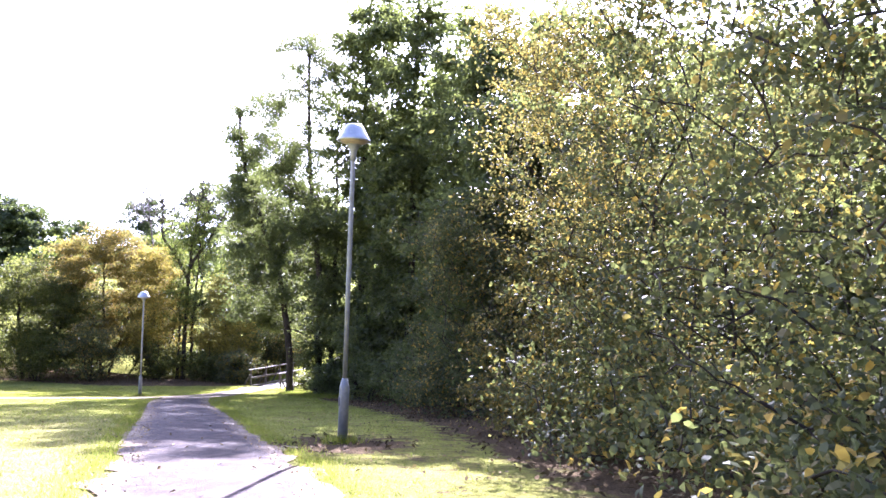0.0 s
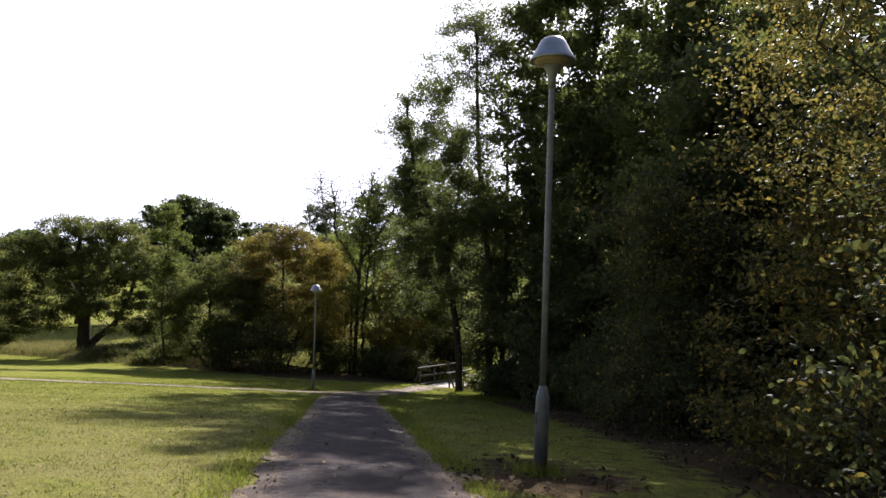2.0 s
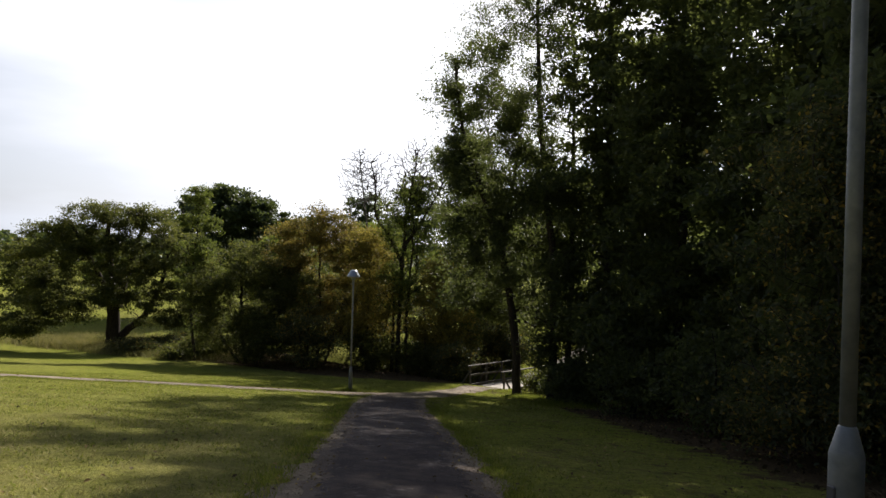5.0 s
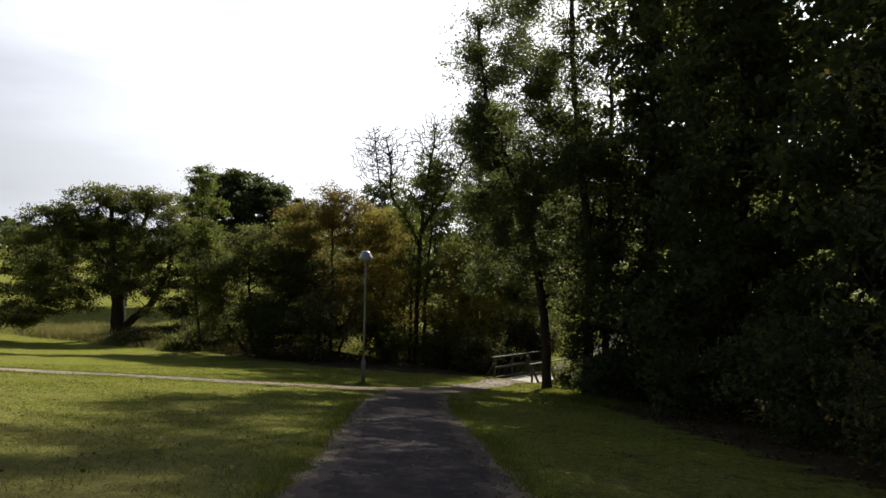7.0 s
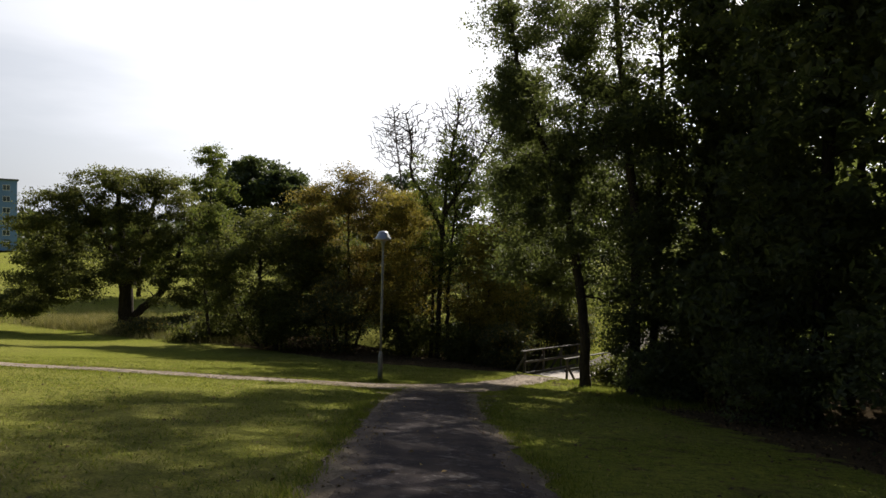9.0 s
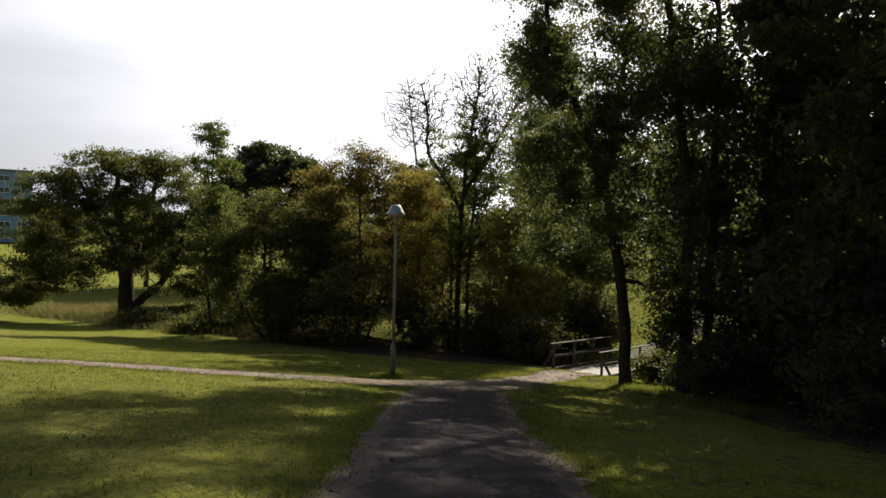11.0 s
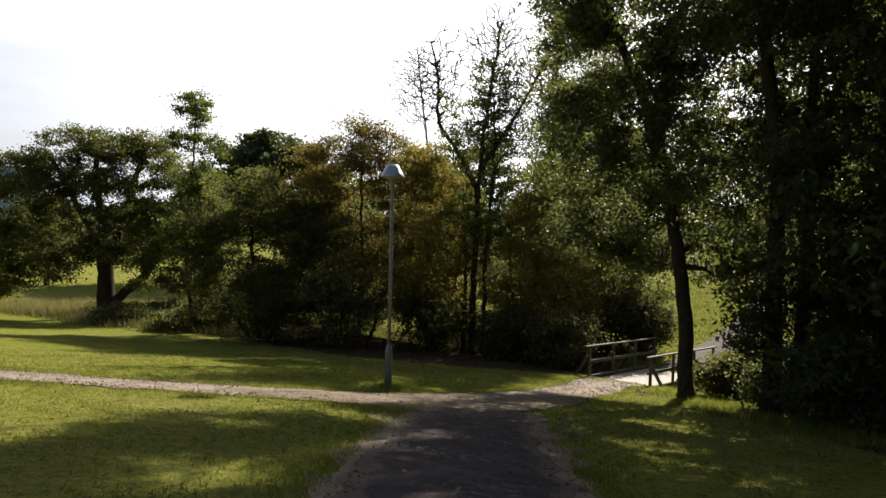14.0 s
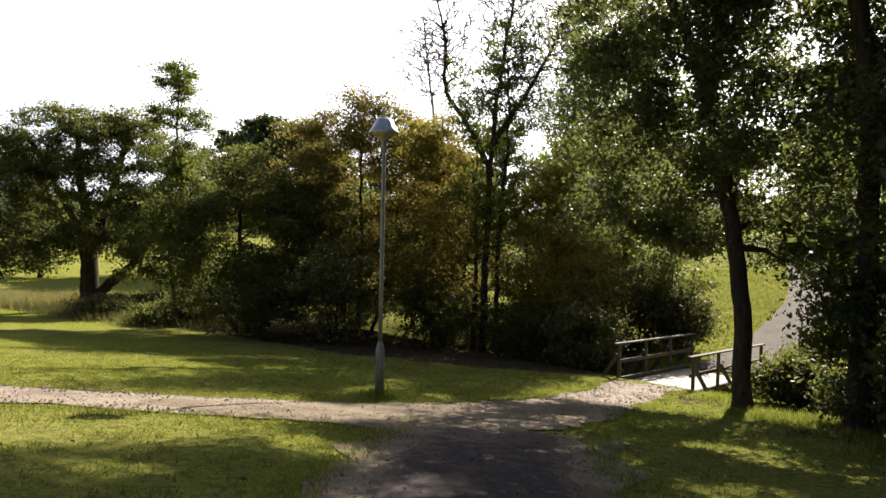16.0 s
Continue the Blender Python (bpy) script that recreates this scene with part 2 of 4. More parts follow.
def path_material(name, dark, pale, sand, sand_edge=True):
    m, nt, p, out = material(name)
    pos = position_of(nt)
    grit, patch, wide = noise_node(nt, 120, 3, 0.7, pos), noise_node(nt, 3.0, 5, 0.65, pos), noise_node(nt, 0.6, 4, 0.6, pos)
    col = ramp_node(nt, grit, [(0.3, dark), (0.7, pale)])
    col = mix_node(nt, ramp_node(nt, patch, [(0.45, (0, 0, 0)), (0.72, (0.6, 0.6, 0.6))]), col, sand)
    if sand_edge:
        add = nt.nodes.new("ShaderNodeMath")
        add.operation = "MULTIPLY_ADD"
        nt.links.new(noise_node(nt, 5.0, 5, 0.7, pos), add.inputs[0])
        add.inputs[1].default_value = 0.8
        nt.links.new(attribute_of(nt, "edge"), add.inputs[2])
        col = mix_node(nt, ramp_node(nt, add.outputs[0], [(0.92, (0, 0, 0)), (1.12, (0.8, 0.8, 0.8))]), col, sand)
    if sand_edge:
        flecks = nt.nodes.new("ShaderNodeMath")
        flecks.operation = "MULTIPLY"
        nt.links.new(ramp_node(nt, noise_node(nt, 11, 4, 0.6, pos), [(0.57, (0, 0, 0)), (0.61, (0.75, 0.75, 0.75))]), flecks.inputs[0])
        nt.links.new(ramp_node(nt, noise_node(nt, 0.9, 3, 0.6, pos), [(0.46, (0, 0, 0)), (0.6, (1, 1, 1))]), flecks.inputs[1])
        col = mix_node(nt, flecks.outputs[0], col, (0.19, 0.17, 0.155))
    else:
        crumbs = ramp_node(nt, noise_node(nt, 26, 5, 0.75, pos), [(0.46, (0, 0, 0)), (0.64, (0.6, 0.6, 0.6))])
        col = mix_node(nt, crumbs, col, tuple(c * 0.45 for c in dark))
        stain = ramp_node(nt, noise_node(nt, 1.4, 6, 0.7, pos), [(0.46, (0, 0, 0)), (0.62, (0.7, 0.7, 0.7))])
        col = mix_node(nt, stain, col, tuple(c * 0.6 for c in sand))
    col = mix_node(nt, ramp_node(nt, wide, [(0.4, (0, 0, 0)), (0.7, (0.35, 0.35, 0.35))]), col, tuple(c * 0.75 for c in dark))
    nt.links.new(col, p.inputs["Base Color"])
    p.inputs["Roughness"].default_value = 0.9
    p.inputs["Specular IOR Level"].default_value = 0.2
    lumps = nt.nodes.new("ShaderNodeMath")
    lumps.operation = "MULTIPLY_ADD"
    nt.links.new(noise_node(nt, 14, 5, 0.7, pos), lumps.inputs[0])
    lumps.inputs[1].default_value = 1.5 if sand_edge else 4.0
    nt.links.new(grit, lumps.inputs[2])
    bump_node(nt, lumps.outputs[0], 0.8, 0.014, p)
    return m


ASPHALT = path_material("worn_asphalt", (0.029, 0.021, 0.022), (0.062, 0.049, 0.048), (0.15, 0.115, 0.085))
GRAVEL = path_material("sandy_gravel", (0.26, 0.21, 0.16), (0.47, 0.39, 0.30), (0.26, 0.205, 0.15), False)
PATH_GREY = path_material("grey_path", (0.10, 0.086, 0.072), (0.17, 0.148, 0.125), (0.16, 0.13, 0.10), False)
SAND = path_material("sandy_verge", (0.19, 0.148, 0.10), (0.39, 0.31, 0.21), (0.18, 0.138, 0.092), False)


def plain_material(name, a, b, scale, rough, metal=0.0, bump=0.0):
    m, nt, p, out = material(name)
    f = noise_node(nt, scale, 5, 0.65, position_of(nt))
    nt.links.new(ramp_node(nt, f, [(0.3, a), (0.7, b)]), p.inputs["Base Color"])
    p.inputs["Roughness"].default_value, p.inputs["Metallic"].default_value = rough, metal
    if bump:
        bump_node(nt, f, bump, 0.01, p)
    return m


LAMP_GREY = plain_material("galvanised_lamp_grey", (0.17, 0.185, 0.20), (0.27, 0.285, 0.30), 9, 0.55, 0.4, 0.1)
LAMP_HOOD = plain_material("weathered_aluminium_hood", (0.30, 0.32, 0.34), (0.46, 0.48, 0.5), 7, 0.4, 0.7, 0.05)
LAMP_GLASS = plain_material("yellowed_plastic", (0.26, 0.21, 0.15), (0.36, 0.30, 0.22), 5, 0.35)
LAMP_DARK = plain_material("dark_hatch", (0.05, 0.05, 0.055), (0.09, 0.09, 0.09), 12, 0.6)
WOOD_GREY = plain_material("weathered_timber", (0.042, 0.035, 0.027), (0.115, 0.096, 0.075), 16, 0.85, 0, 0.4)
WOOD_RAIL = plain_material("bleached_handrail", (0.055, 0.047, 0.038), (0.125, 0.108, 0.086), 14, 0.8, 0, 0.3)
WOOD_DECK = plain_material("pale_deck_timber", (0.28, 0.245, 0.205), (0.46, 0.41, 0.35), 12, 0.8, 0, 0.3)
WALL_BLUE = plain_material("blue_facade_panels", (0.10, 0.20, 0.42), (0.14, 0.25, 0.50), 0.4, 0.7)
WALL_TRIM = plain_material("pale_window_frames", (0.7, 0.72, 0.75), (0.8, 0.8, 0.8), 2, 0.6)
ROOF_DARK = plain_material("dark_roof_edge", (0.06, 0.065, 0.075), (0.1, 0.105, 0.11), 2, 0.7)
GROUND = ground_material()


def glass_material():
    m, nt, p, out = material("window_glass")
    p.inputs["Base Color"].default_value = (0.05, 0.07, 0.09, 1)
    p.inputs["Roughness"].default_value, p.inputs["Metallic"].default_value = 0.08, 0.0
    p.inputs["Specular IOR Level"].default_value = 1.0
    return m


PANE = glass_material()

# ---- building blocks ----


def smooth_up(a):
    return np.logaddexp(0.0, a)


def sigmoid(a):
    return 0.5 + 0.5 * np.tanh(0.5 * a)


def height_at(x, y):
    """The lie of the land: a slope down to a stream, flat meadow past it, rising again behind the bridge."""
    x, y = np.asarray(x, float), np.asarray(y, float)
    ye = y - 3 * smooth_up((y - 39) / 3)
    ye = np.maximum(ye, -18 + 0 * ye)
    xe = np.clip(x, -70, 25)
    z = 0.35 + 0.02 * xe - 0.1885 * ye
    z = z + 0.04 * np.exp(-((x + 0.9) / 2.4) ** 2 - ((y - 10.2) / 3.2) ** 2)
    z = z - 0.08 * np.exp(-((x + 13.5) / 4.0) ** 2 - ((y - 31.0) / 3.5) ** 2)
    right = sigmoid((x + 14) / 2.5)
    z = z + right * 0.15 * np.minimum(smooth_up((y - 45.5) / 2) * 2, 25)
    d = (x + 9.9) * 0.396 + (y - 41.3) * 0.918
    along = -(x + 9.9) * 0.918 + (y - 41.3) * 0.396
    z = z - 0.9 * np.exp(-(d / 1.2) ** 2) * sigmoid((24 - along) / 2) * sigmoid((along + 14) / 2)
    return z


def ground_at(x, y):
    return float(height_at(x, y))


def mesh_from(name, verts, faces, mats, smooth=False):
    """A mesh from equal-sided faces, given as arrays."""
    verts, faces = np.asarray(verts, np.float32), np.asarray(faces, np.int32)
    me = bpy.data.meshes.new(name)
    me.vertices.add(len(verts))
    me.vertices.foreach_set("co", verts.ravel())
    k = faces.shape[1]
    me.loops.add(faces.size)
    me.loops.foreach_set("vertex_index", faces.ravel())
    me.polygons.add(len(faces))
    me.polygons.foreach_set("loop_start", np.arange(len(faces), dtype=np.int32) * k)
    me.polygons.foreach_set("use_smooth", np.full(len(faces), smooth))
    for mt in mats if isinstance(mats, (list, tuple)) else [mats]:
        me.materials.append(mt)
    me.update(calc_edges=True)
    return me


def part(name, bm, mat, parent=None, label="", smooth=False):
    """Links a bmesh as one mesh object under a thing or a part."""
    me = bpy.data.meshes.new(name)
    bm.to_mesh(me)
    bm.free()
    me.materials.append(mat)
    if smooth:
        me.polygons.foreach_set("use_smooth", np.ones(len(me.polygons), bool))
    ob = new(name, me)
    ob.parent = parent
    return tagged(ob, label=label)


def box_bm(sx, sy, sz, m=None, bevel=0.008):
    bm = bmesh.new()
    bmesh.ops.create_cube(bm, size=1)
    bmesh.ops.scale(bm, vec=(sx, sy, sz), verts=bm.verts)
    if bevel:
        bmesh.ops.bevel(bm, geom=bm.edges[:], offset=bevel, segments=1, affect="EDGES")
    if m is not None:
        bm.transform(m)
    return bm


def beam_bm(a, b, w, h, bevel=0.008):
    """A squared timber from a to b, w across and h deep."""
    a, b = Vector(a), Vector(b)
    d = b - a
    x = d.normalized()
    side = Vector((0, 0, 1)).cross(x)
    side = side.normalized() if side.length > 1e-4 else Vector((0, 1, 0))
    up = x.cross(side)
    m = Matrix((x, side, up)).transposed().to_4x4()
    m.translation = (a + b) / 2
    return box_bm(d.length, w, h, m, bevel)


def lathe_bm(profile, n=28):
    """A turned shape from (radius, height) pairs, bottom to top."""
    bm = bmesh.new()
    rings = []
    for r, z in profile:
        rings.append([bm.verts.new((r * math.cos(2 * math.pi * i / n), r * math.sin(2 * math.pi * i / n), z)) for i in range(n)])
    for a, b in zip(rings, rings[1:]):
        for i in range(n):
            bm.faces.new((a[i], a[(i + 1) % n], b[(i + 1) % n], b[i]))
    bm.faces.new(list(reversed(rings[0])))
    bm.faces.new(rings[-1])
    return bm


def ribbon(name, centre, widths, mat, lift, wobble=0.08, step=0.25, across=9, seed=1, noisy=1.7, worn=0.0):
    """A strip of path laid on the ground along a centre line, with frayed edges."""
    pts, wid = [np.array(p, float) for p in centre], list(widths)
    fine, fw = [], []
    n = len(pts)
    for i in range(n - 1):
        p0, p1, p2, p3 = pts[max(i - 1, 0)], pts[i], pts[i + 1], pts[min(i + 2, n - 1)]
        k = max(2, int(np.linalg.norm(p2 - p1) / step))
        for j in range(k):
            u = j / k
            fine.append(0.5 * (2 * p1 + (p2 - p0) * u + (2 * p0 - 5 * p1 + 4 * p2 - p3) * u * u + (3 * p1 - p0 - 3 * p2 + p3) * u ** 3))
            fw.append(wid[i] * (1 - u) + wid[i + 1] * u)
    fine.append(pts[-1])
    fw.append(wid[-1])
    fine, fw = np.array(fine), np.array(fw)
    tan = np.gradient(fine, axis=0)
    tan /= np.linalg.norm(tan, axis=1)[:, None]
    nor = np.stack([tan[:, 1], -tan[:, 0]], 1)
    rows, edge = [], []
    for p, q, w in zip(fine, nor, fw):
        l = w / 2 + wobble * 2 * noise.noise((p[0] * noisy, p[1] * noisy, seed)) + wobble * noise.noise((p[0] * 5, p[1] * 5, seed + 3))
        r = w / 2 + wobble * 2 * noise.noise((p[0] * noisy, p[1] * noisy, seed + 9)) + wobble * noise.noise((p[0] * 5, p[1] * 5, seed + 5))
        for j in range(across):
            u = j / (across - 1)
            o = -l + (l + r) * u
            x, y = p + q * o
            rows.append((x, y, 0))
            edge.append(abs(2 * u - 1) ** 2.2)
    if worn:
        gone = np.clip(1 - (len(fine) - 1 - np.arange(len(fine))) * step / worn, 0, 1)
        edge = list(np.maximum(np.array(edge), np.repeat(gone * 0.75, across)))
    v = np.array(rows)
    from_end = np.minimum(np.arange(len(fine)), len(fine) - 1 - np.arange(len(fine))) * step
    feather = np.repeat(0.15 + 0.85 * np.clip(from_end / 0.9, 0, 1), across)
    v[:, 2] = height_at(v[:, 0], v[:, 1]) + lift * feather * (1 - 0.75 * np.tile(np.abs(np.linspace(-1, 1, across)) ** 6.6, len(fine)))
    idx = np.arange(len(fine) * across).reshape(len(fine), across)
    f = np.stack([idx[:-1, :-1], idx[:-1, 1:], idx[1:, 1:], idx[1:, :-1]], -1).reshape(-1, 4)
    me = mesh_from(name, v, f, mat, True)
    at = me.attributes.new("edge", "FLOAT", "POINT")
    at.data.foreach_set("value", np.array(edge, np.float32))
    return new(name, me), fine


# ---- foliage ----


def leaf_mesh(name, centres, size, mat, droop=0.35, flat=0.6, wide=0.5, rich=False, seed=0, plain=False):
    """Many separate leaves, each folded along its midrib, at the given places."""
    r = np.random.default_rng(seed)
    n = len(centres)
    up = r.normal(0, 0.75, (n, 3)) + (0, 0, flat)
    up /= np.linalg.norm(up, axis=1)[:, None]
    way = r.normal(0, 1, (n, 3)) - (0, 0, droop * 1.6)
    way -= up * (way * up).sum(1)[:, None]
    way /= np.linalg.norm(way, axis=1)[:, None] + 1e-9
    side = np.cross(up, way)
    s = (size * r.uniform(0.6, 1.35, n))[:, None]
    w = s * wide * r.uniform(0.75, 1.2, n)[:, None]
    fold = 0.18 * w
    if rich:
        v = np.stack([centres - way * s * 0.5, centres - way * s * 0.22 + side * w * 0.42 + up * fold, centres + way * s * 0.18 + side * w * 0.40 + up * fold,
                      centres + way * s * 0.5 - up * fold, centres + way * s * 0.18 - side * w * 0.40 + up * fold, centres - way * s * 0.22 - side * w * 0.42 + up * fold], 1)
        tri = np.array([(0, 1, 5), (1, 2, 4), (1, 4, 5), (2, 3, 4)])
    elif plain:
        v = np.stack([centres - way * s * 0.45 + side * w * 0.4, centres - way * s * 0.3 - side * w * 0.5, centres + way * s * 0.6], 1)
        tri = np.array([(0, 1, 2)])
    else:
        v = np.stack([centres - way * s * 0.5, centres + side * w * 0.5 + up * fold - way * s * 0.05, centres + way * s * 0.5, centres - side * w * 0.5 + up * fold - way * s * 0.05], 1)
        tri = np.array([(0, 1, 2), (0, 2, 3)])
    k = v.shape[1]
    f = (tri[None] + (np.arange(n) * k)[:, None, None]).reshape(-1, 3)
    return mesh_from(name, v.reshape(-1, 3), f, mat)


def blade_mesh(name, roots, tall, width, mat, lean=0.45, seed=0):
    r = np.random.default_rng(seed)
    n = len(roots)
    a = r.uniform(0, 2 * math.pi, n)
    side = np.stack([np.cos(a), np.sin(a), 0 * a], 1)
    h = (tall * r.uniform(0.5, 1.4, n))[:, None]
    tip = roots + np.concatenate([r.normal(0, lean, (n, 2)) * h, h], 1)
    w = (width * r.uniform(0.7, 1.3, n))[:, None]
    v = np.stack([roots - side * w / 2, roots + side * w / 2, tip], 1).reshape(-1, 3)
    return mesh_from(name, v, np.arange(n * 3).reshape(-1, 3), mat)


def tube(pts, rad, sides):
    pts, rad = np.asarray(pts, float), np.asarray(rad, float)
    d = np.gradient(pts, axis=0)
    d /= np.linalg.norm(d, axis=1)[:, None] + 1e-9
    ref = np.array((0.31, 0.95, 0.05)) if abs(d[0][2]) > 0.6 else np.array((0.02, 0.06, 1.0))
    u = np.cross(d, ref)
    u /= np.linalg.norm(u, axis=1)[:, None] + 1e-9
    w = np.cross(d, u)
    a = np.arange(sides) * 2 * math.pi / sides
    ring = pts[:, None] + rad[:, None, None] * (np.cos(a)[None, :, None] * u[:, None] + np.sin(a)[None, :, None] * w[:, None])
    i = np.arange(len(pts) - 1)[:, None] * sides
    j = np.arange(sides)[None]
    k = (j + 1) % sides
    f = np.stack([i + j, i + k, i + sides + k, i + sides + j], -1).reshape(-1, 4)
    return ring.reshape(-1, 3), f


def tubes_mesh(name, chains, mat):
    vs, fs, off = [], [], 0
    for pts, rad, sides in chains:
        v, f = tube(pts, rad, sides)
        vs.append(v)
        fs.append(f + off)
        off += len(v)
    return mesh_from(name, np.concatenate(vs), np.concatenate(fs), mat, True)


def curve_pts(pts, step=0.35, jitter=0.0, r=None):
    pts = np.asarray(pts, float)
    n, out = len(pts), []
    for i in range(n - 1):
        p0, p1, p2, p3 = pts[max(i - 1, 0)], pts[i], pts[i + 1], pts[min(i + 2, n - 1)]
        k = max(2, int(np.linalg.norm(p2 - p1) / step))
        for j in range(k):
            u = j / k
            out.append(0.5 * (2 * p1 + (p2 - p0) * u + (2 * p0 - 5 * p1 + 4 * p2 - p3) * u * u + (3 * p1 - p0 - 3 * p2 + p3) * u ** 3))
    out.append(pts[-1])
    out = np.array(out)
    if jitter and r is not None:
        out[1:] += r.normal(0, jitter, (len(out) - 1, 3))
    return out


CROWN_FULLNESS = 1.3


def tree(name, base, stems, lobes, twigs, leaves, size, leaf, bark, trunk_r, label, category="tree", group="", seed=1, spread=0.42,
         rich=False, wide=0.55, bare=(), first=0.25, thick=0.035, flat=0.6, hollow=0.12, turn=0.0, fine=0.006, plain=False, gap=-0.2):
    """A tree or shrub standing at base (x, y). stems: poly-lines from the base; lobes: (x, y, z, rx, ry, rz, share) of the crown,
    from the base; twigs spread through the lobes and join the wood below them; leaves sit in clumps on the twigs."""
    r = np.random.default_rng(seed)
    bx, by = base
    bz = ground_at(bx, by)
    ct, st = math.cos(radians(turn)), math.sin(radians(turn))
    stems = [[(x * ct - y * st, x * st + y * ct, z) for x, y, z in s] for s in stems]
    share = np.array([l[6] for l in lobes], float)
    pick = r.choice(len(lobes), twigs, p=share / share.sum())
    L = np.array([l[:6] for l in lobes], float)
    v = r.normal(0, 1, (twigs, 3))
    v /= np.linalg.norm(v, axis=1)[:, None]
    tips = L[pick, :3] + v * L[pick, 3:6] * (hollow + (1 - hollow) * r.uniform(0, 1, twigs) ** 0.6)[:, None]
    tips[:, :2] = np.stack([tips[:, 0] * ct - tips[:, 1] * st, tips[:, 0] * st + tips[:, 1] * ct], 1)
    leafy = ~np.isin(pick, list(bare))
    tips[:, 2] = np.maximum(tips[:, 2], height_at(tips[:, 0] + bx, tips[:, 1] + by) - bz + 0.12)
    nodes, owner, chains = [], [], []
    for k, s in enumerate(stems):
        c = curve_pts(s, 0.3, 0.02, r)
        lo = c[:, 2] > first * c[:, 2].max()
        nodes.append(c[lo])
        owner += [-1 - k] * int(lo.sum())
        rr = trunk_r * (1 if k == 0 else 0.75) * np.linspace(1, 0.22, len(c)) ** 0.9
        rr[:2] *= (1.35, 1.12)
        c2 = c.copy()
        c2[0, 2] -= 0.25
        chains.append(("trunk", k, c2, rr, 10))
    nodes, owner = np.concatenate(nodes), list(owner)
    stem_xy = nodes.copy()
    order = np.argsort([np.min(np.linalg.norm(stem_xy - t, axis=1)) for t in tips])
    load = []
    limb_id = 0
    for i in order:
        t = tips[i]
        d = t - nodes
        dist = np.linalg.norm(d, axis=1) + 1e-6
        cost = dist * (1 + 0.9 * np.maximum(0, 0.25 - d[:, 2] / dist))
        j = int(np.argmin(cost))
        a = nodes[j]
        n = max(3, int(dist[j] / 0.7) + 1)
        u = np.linspace(0, 1, n)[:, None]
        bend = np.array((0, 0, 0.12 * dist[j])) + r.normal(0, 0.07 * dist[j], 3)
        c = a + (t - a) * u + bend * 4 * u * (1 - u) * (1 - 0.4 * u)
        if owner[j] < 0:
            limb_id += 1
            mine = limb_id
        else:
            mine = owner[j]
        load.append((mine, c, dist[j], leafy[i], i))
        nodes = np.concatenate([nodes, c[1:]])
        owner += [mine] * (n - 1)
    count = {}
    for mine, c, dd, lf, i in load:
        count[mine] = count.get(mine, 0) + 1
    seen = set()
    for mine, c, dd, lf, i in load:
        if mine not in seen:
            seen.add(mine)
            r0 = min(trunk_r * 0.5, thick * count[mine] ** 0.45 * 0.6)
        else:
            r0 = thick * 0.42
        chains.append(("limb", mine, c, np.linspace(max(r0, fine * 2), fine, len(c)), 5 if r0 > 0.03 else 3))
    top = tagged(new(name), label=label, category=category, group=group)
    top.location = (bx, by, bz)
    for k in range(len(stems)):
        ob = new("trunk", tubes_mesh("trunk", [(c, q, s) for kind, m, c, q, s in chains if kind == "trunk" and m == k], bark))
        ob.parent = top
    big = [m for m in count if count[m] >= max(6, twigs * 0.05)][:8]
    for m in big:
        ob = new("limb", tubes_mesh("limb", [(c, q, s) for kind, mm, c, q, s in chains if kind == "limb" and mm == m], bark))
        ob.parent = top
    rest = [(c, q, s) for kind, mm, c, q, s in chains if kind == "limb" and mm not in big]
    if rest:
        ob = new("brushwood", tubes_mesh("brushwood", rest, bark))
        ob.parent = top
        tagged(ob, kind="stuff")
    spots = [c for mine, c, dd, lf, i in load if lf]
    if leaves and spots:
        per = max(1, int(leaves * CROWN_FULLNESS) // len(spots))
        pts = []
        for c in spots:
            m1 = int(per * r.uniform(0.5, 1.5))
            u = 1 - np.abs(r.normal(0, 0.42, m1))
            u = np.clip(u, 0.1, 1) * (len(c) - 1)
            k = np.minimum(u.astype(int), len(c) - 2)
            p = c[k] + (c[k + 1] - c[k]) * (u - k)[:, None]
            pts.append(p + r.normal(0, spread, (m1, 3)) * (1.1, 1.1, 0.45) * r.uniform(0.45, 1.2))
        pts = np.concatenate(pts)
        low = height_at(pts[:, 0] + bx, pts[:, 1] + by) - bz + 0.04
        pts = pts[pts[:, 2] > low]
        airy = np.array([noise.noise((a * 0.85 + seed, b * 0.85, c * 1.1)) + 0.4 * noise.noise((a * 2.6, b * 2.6 + seed, c * 3.0)) for a, b, c in pts])
        pts = pts[airy > gap + r.normal(0, 0.09, len(pts))]
        ob = new("crown", leaf_mesh("crown", pts, size, leaf, rich=rich, wide=wide, seed=seed, flat=flat, plain=plain))
        ob.parent = top
        tagged(ob, kind="stuff")
    return top


# ---- ground and paths ----
def axis(fine0, fine1, step, far0, far1):
    out = [np.arange(fine0, fine1, step)]
    for sign, a, b in ((-1, fine0, far0), (1, fine1, far1)):
        d, s, p = [], step, a
        while (p - b) * sign < 0:
            d.append(p)
            s *= 1.22
            p += sign * s
        d.append(b)
        out.append(np.array(d))
    return np.unique(np.concatenate(out).round(4))


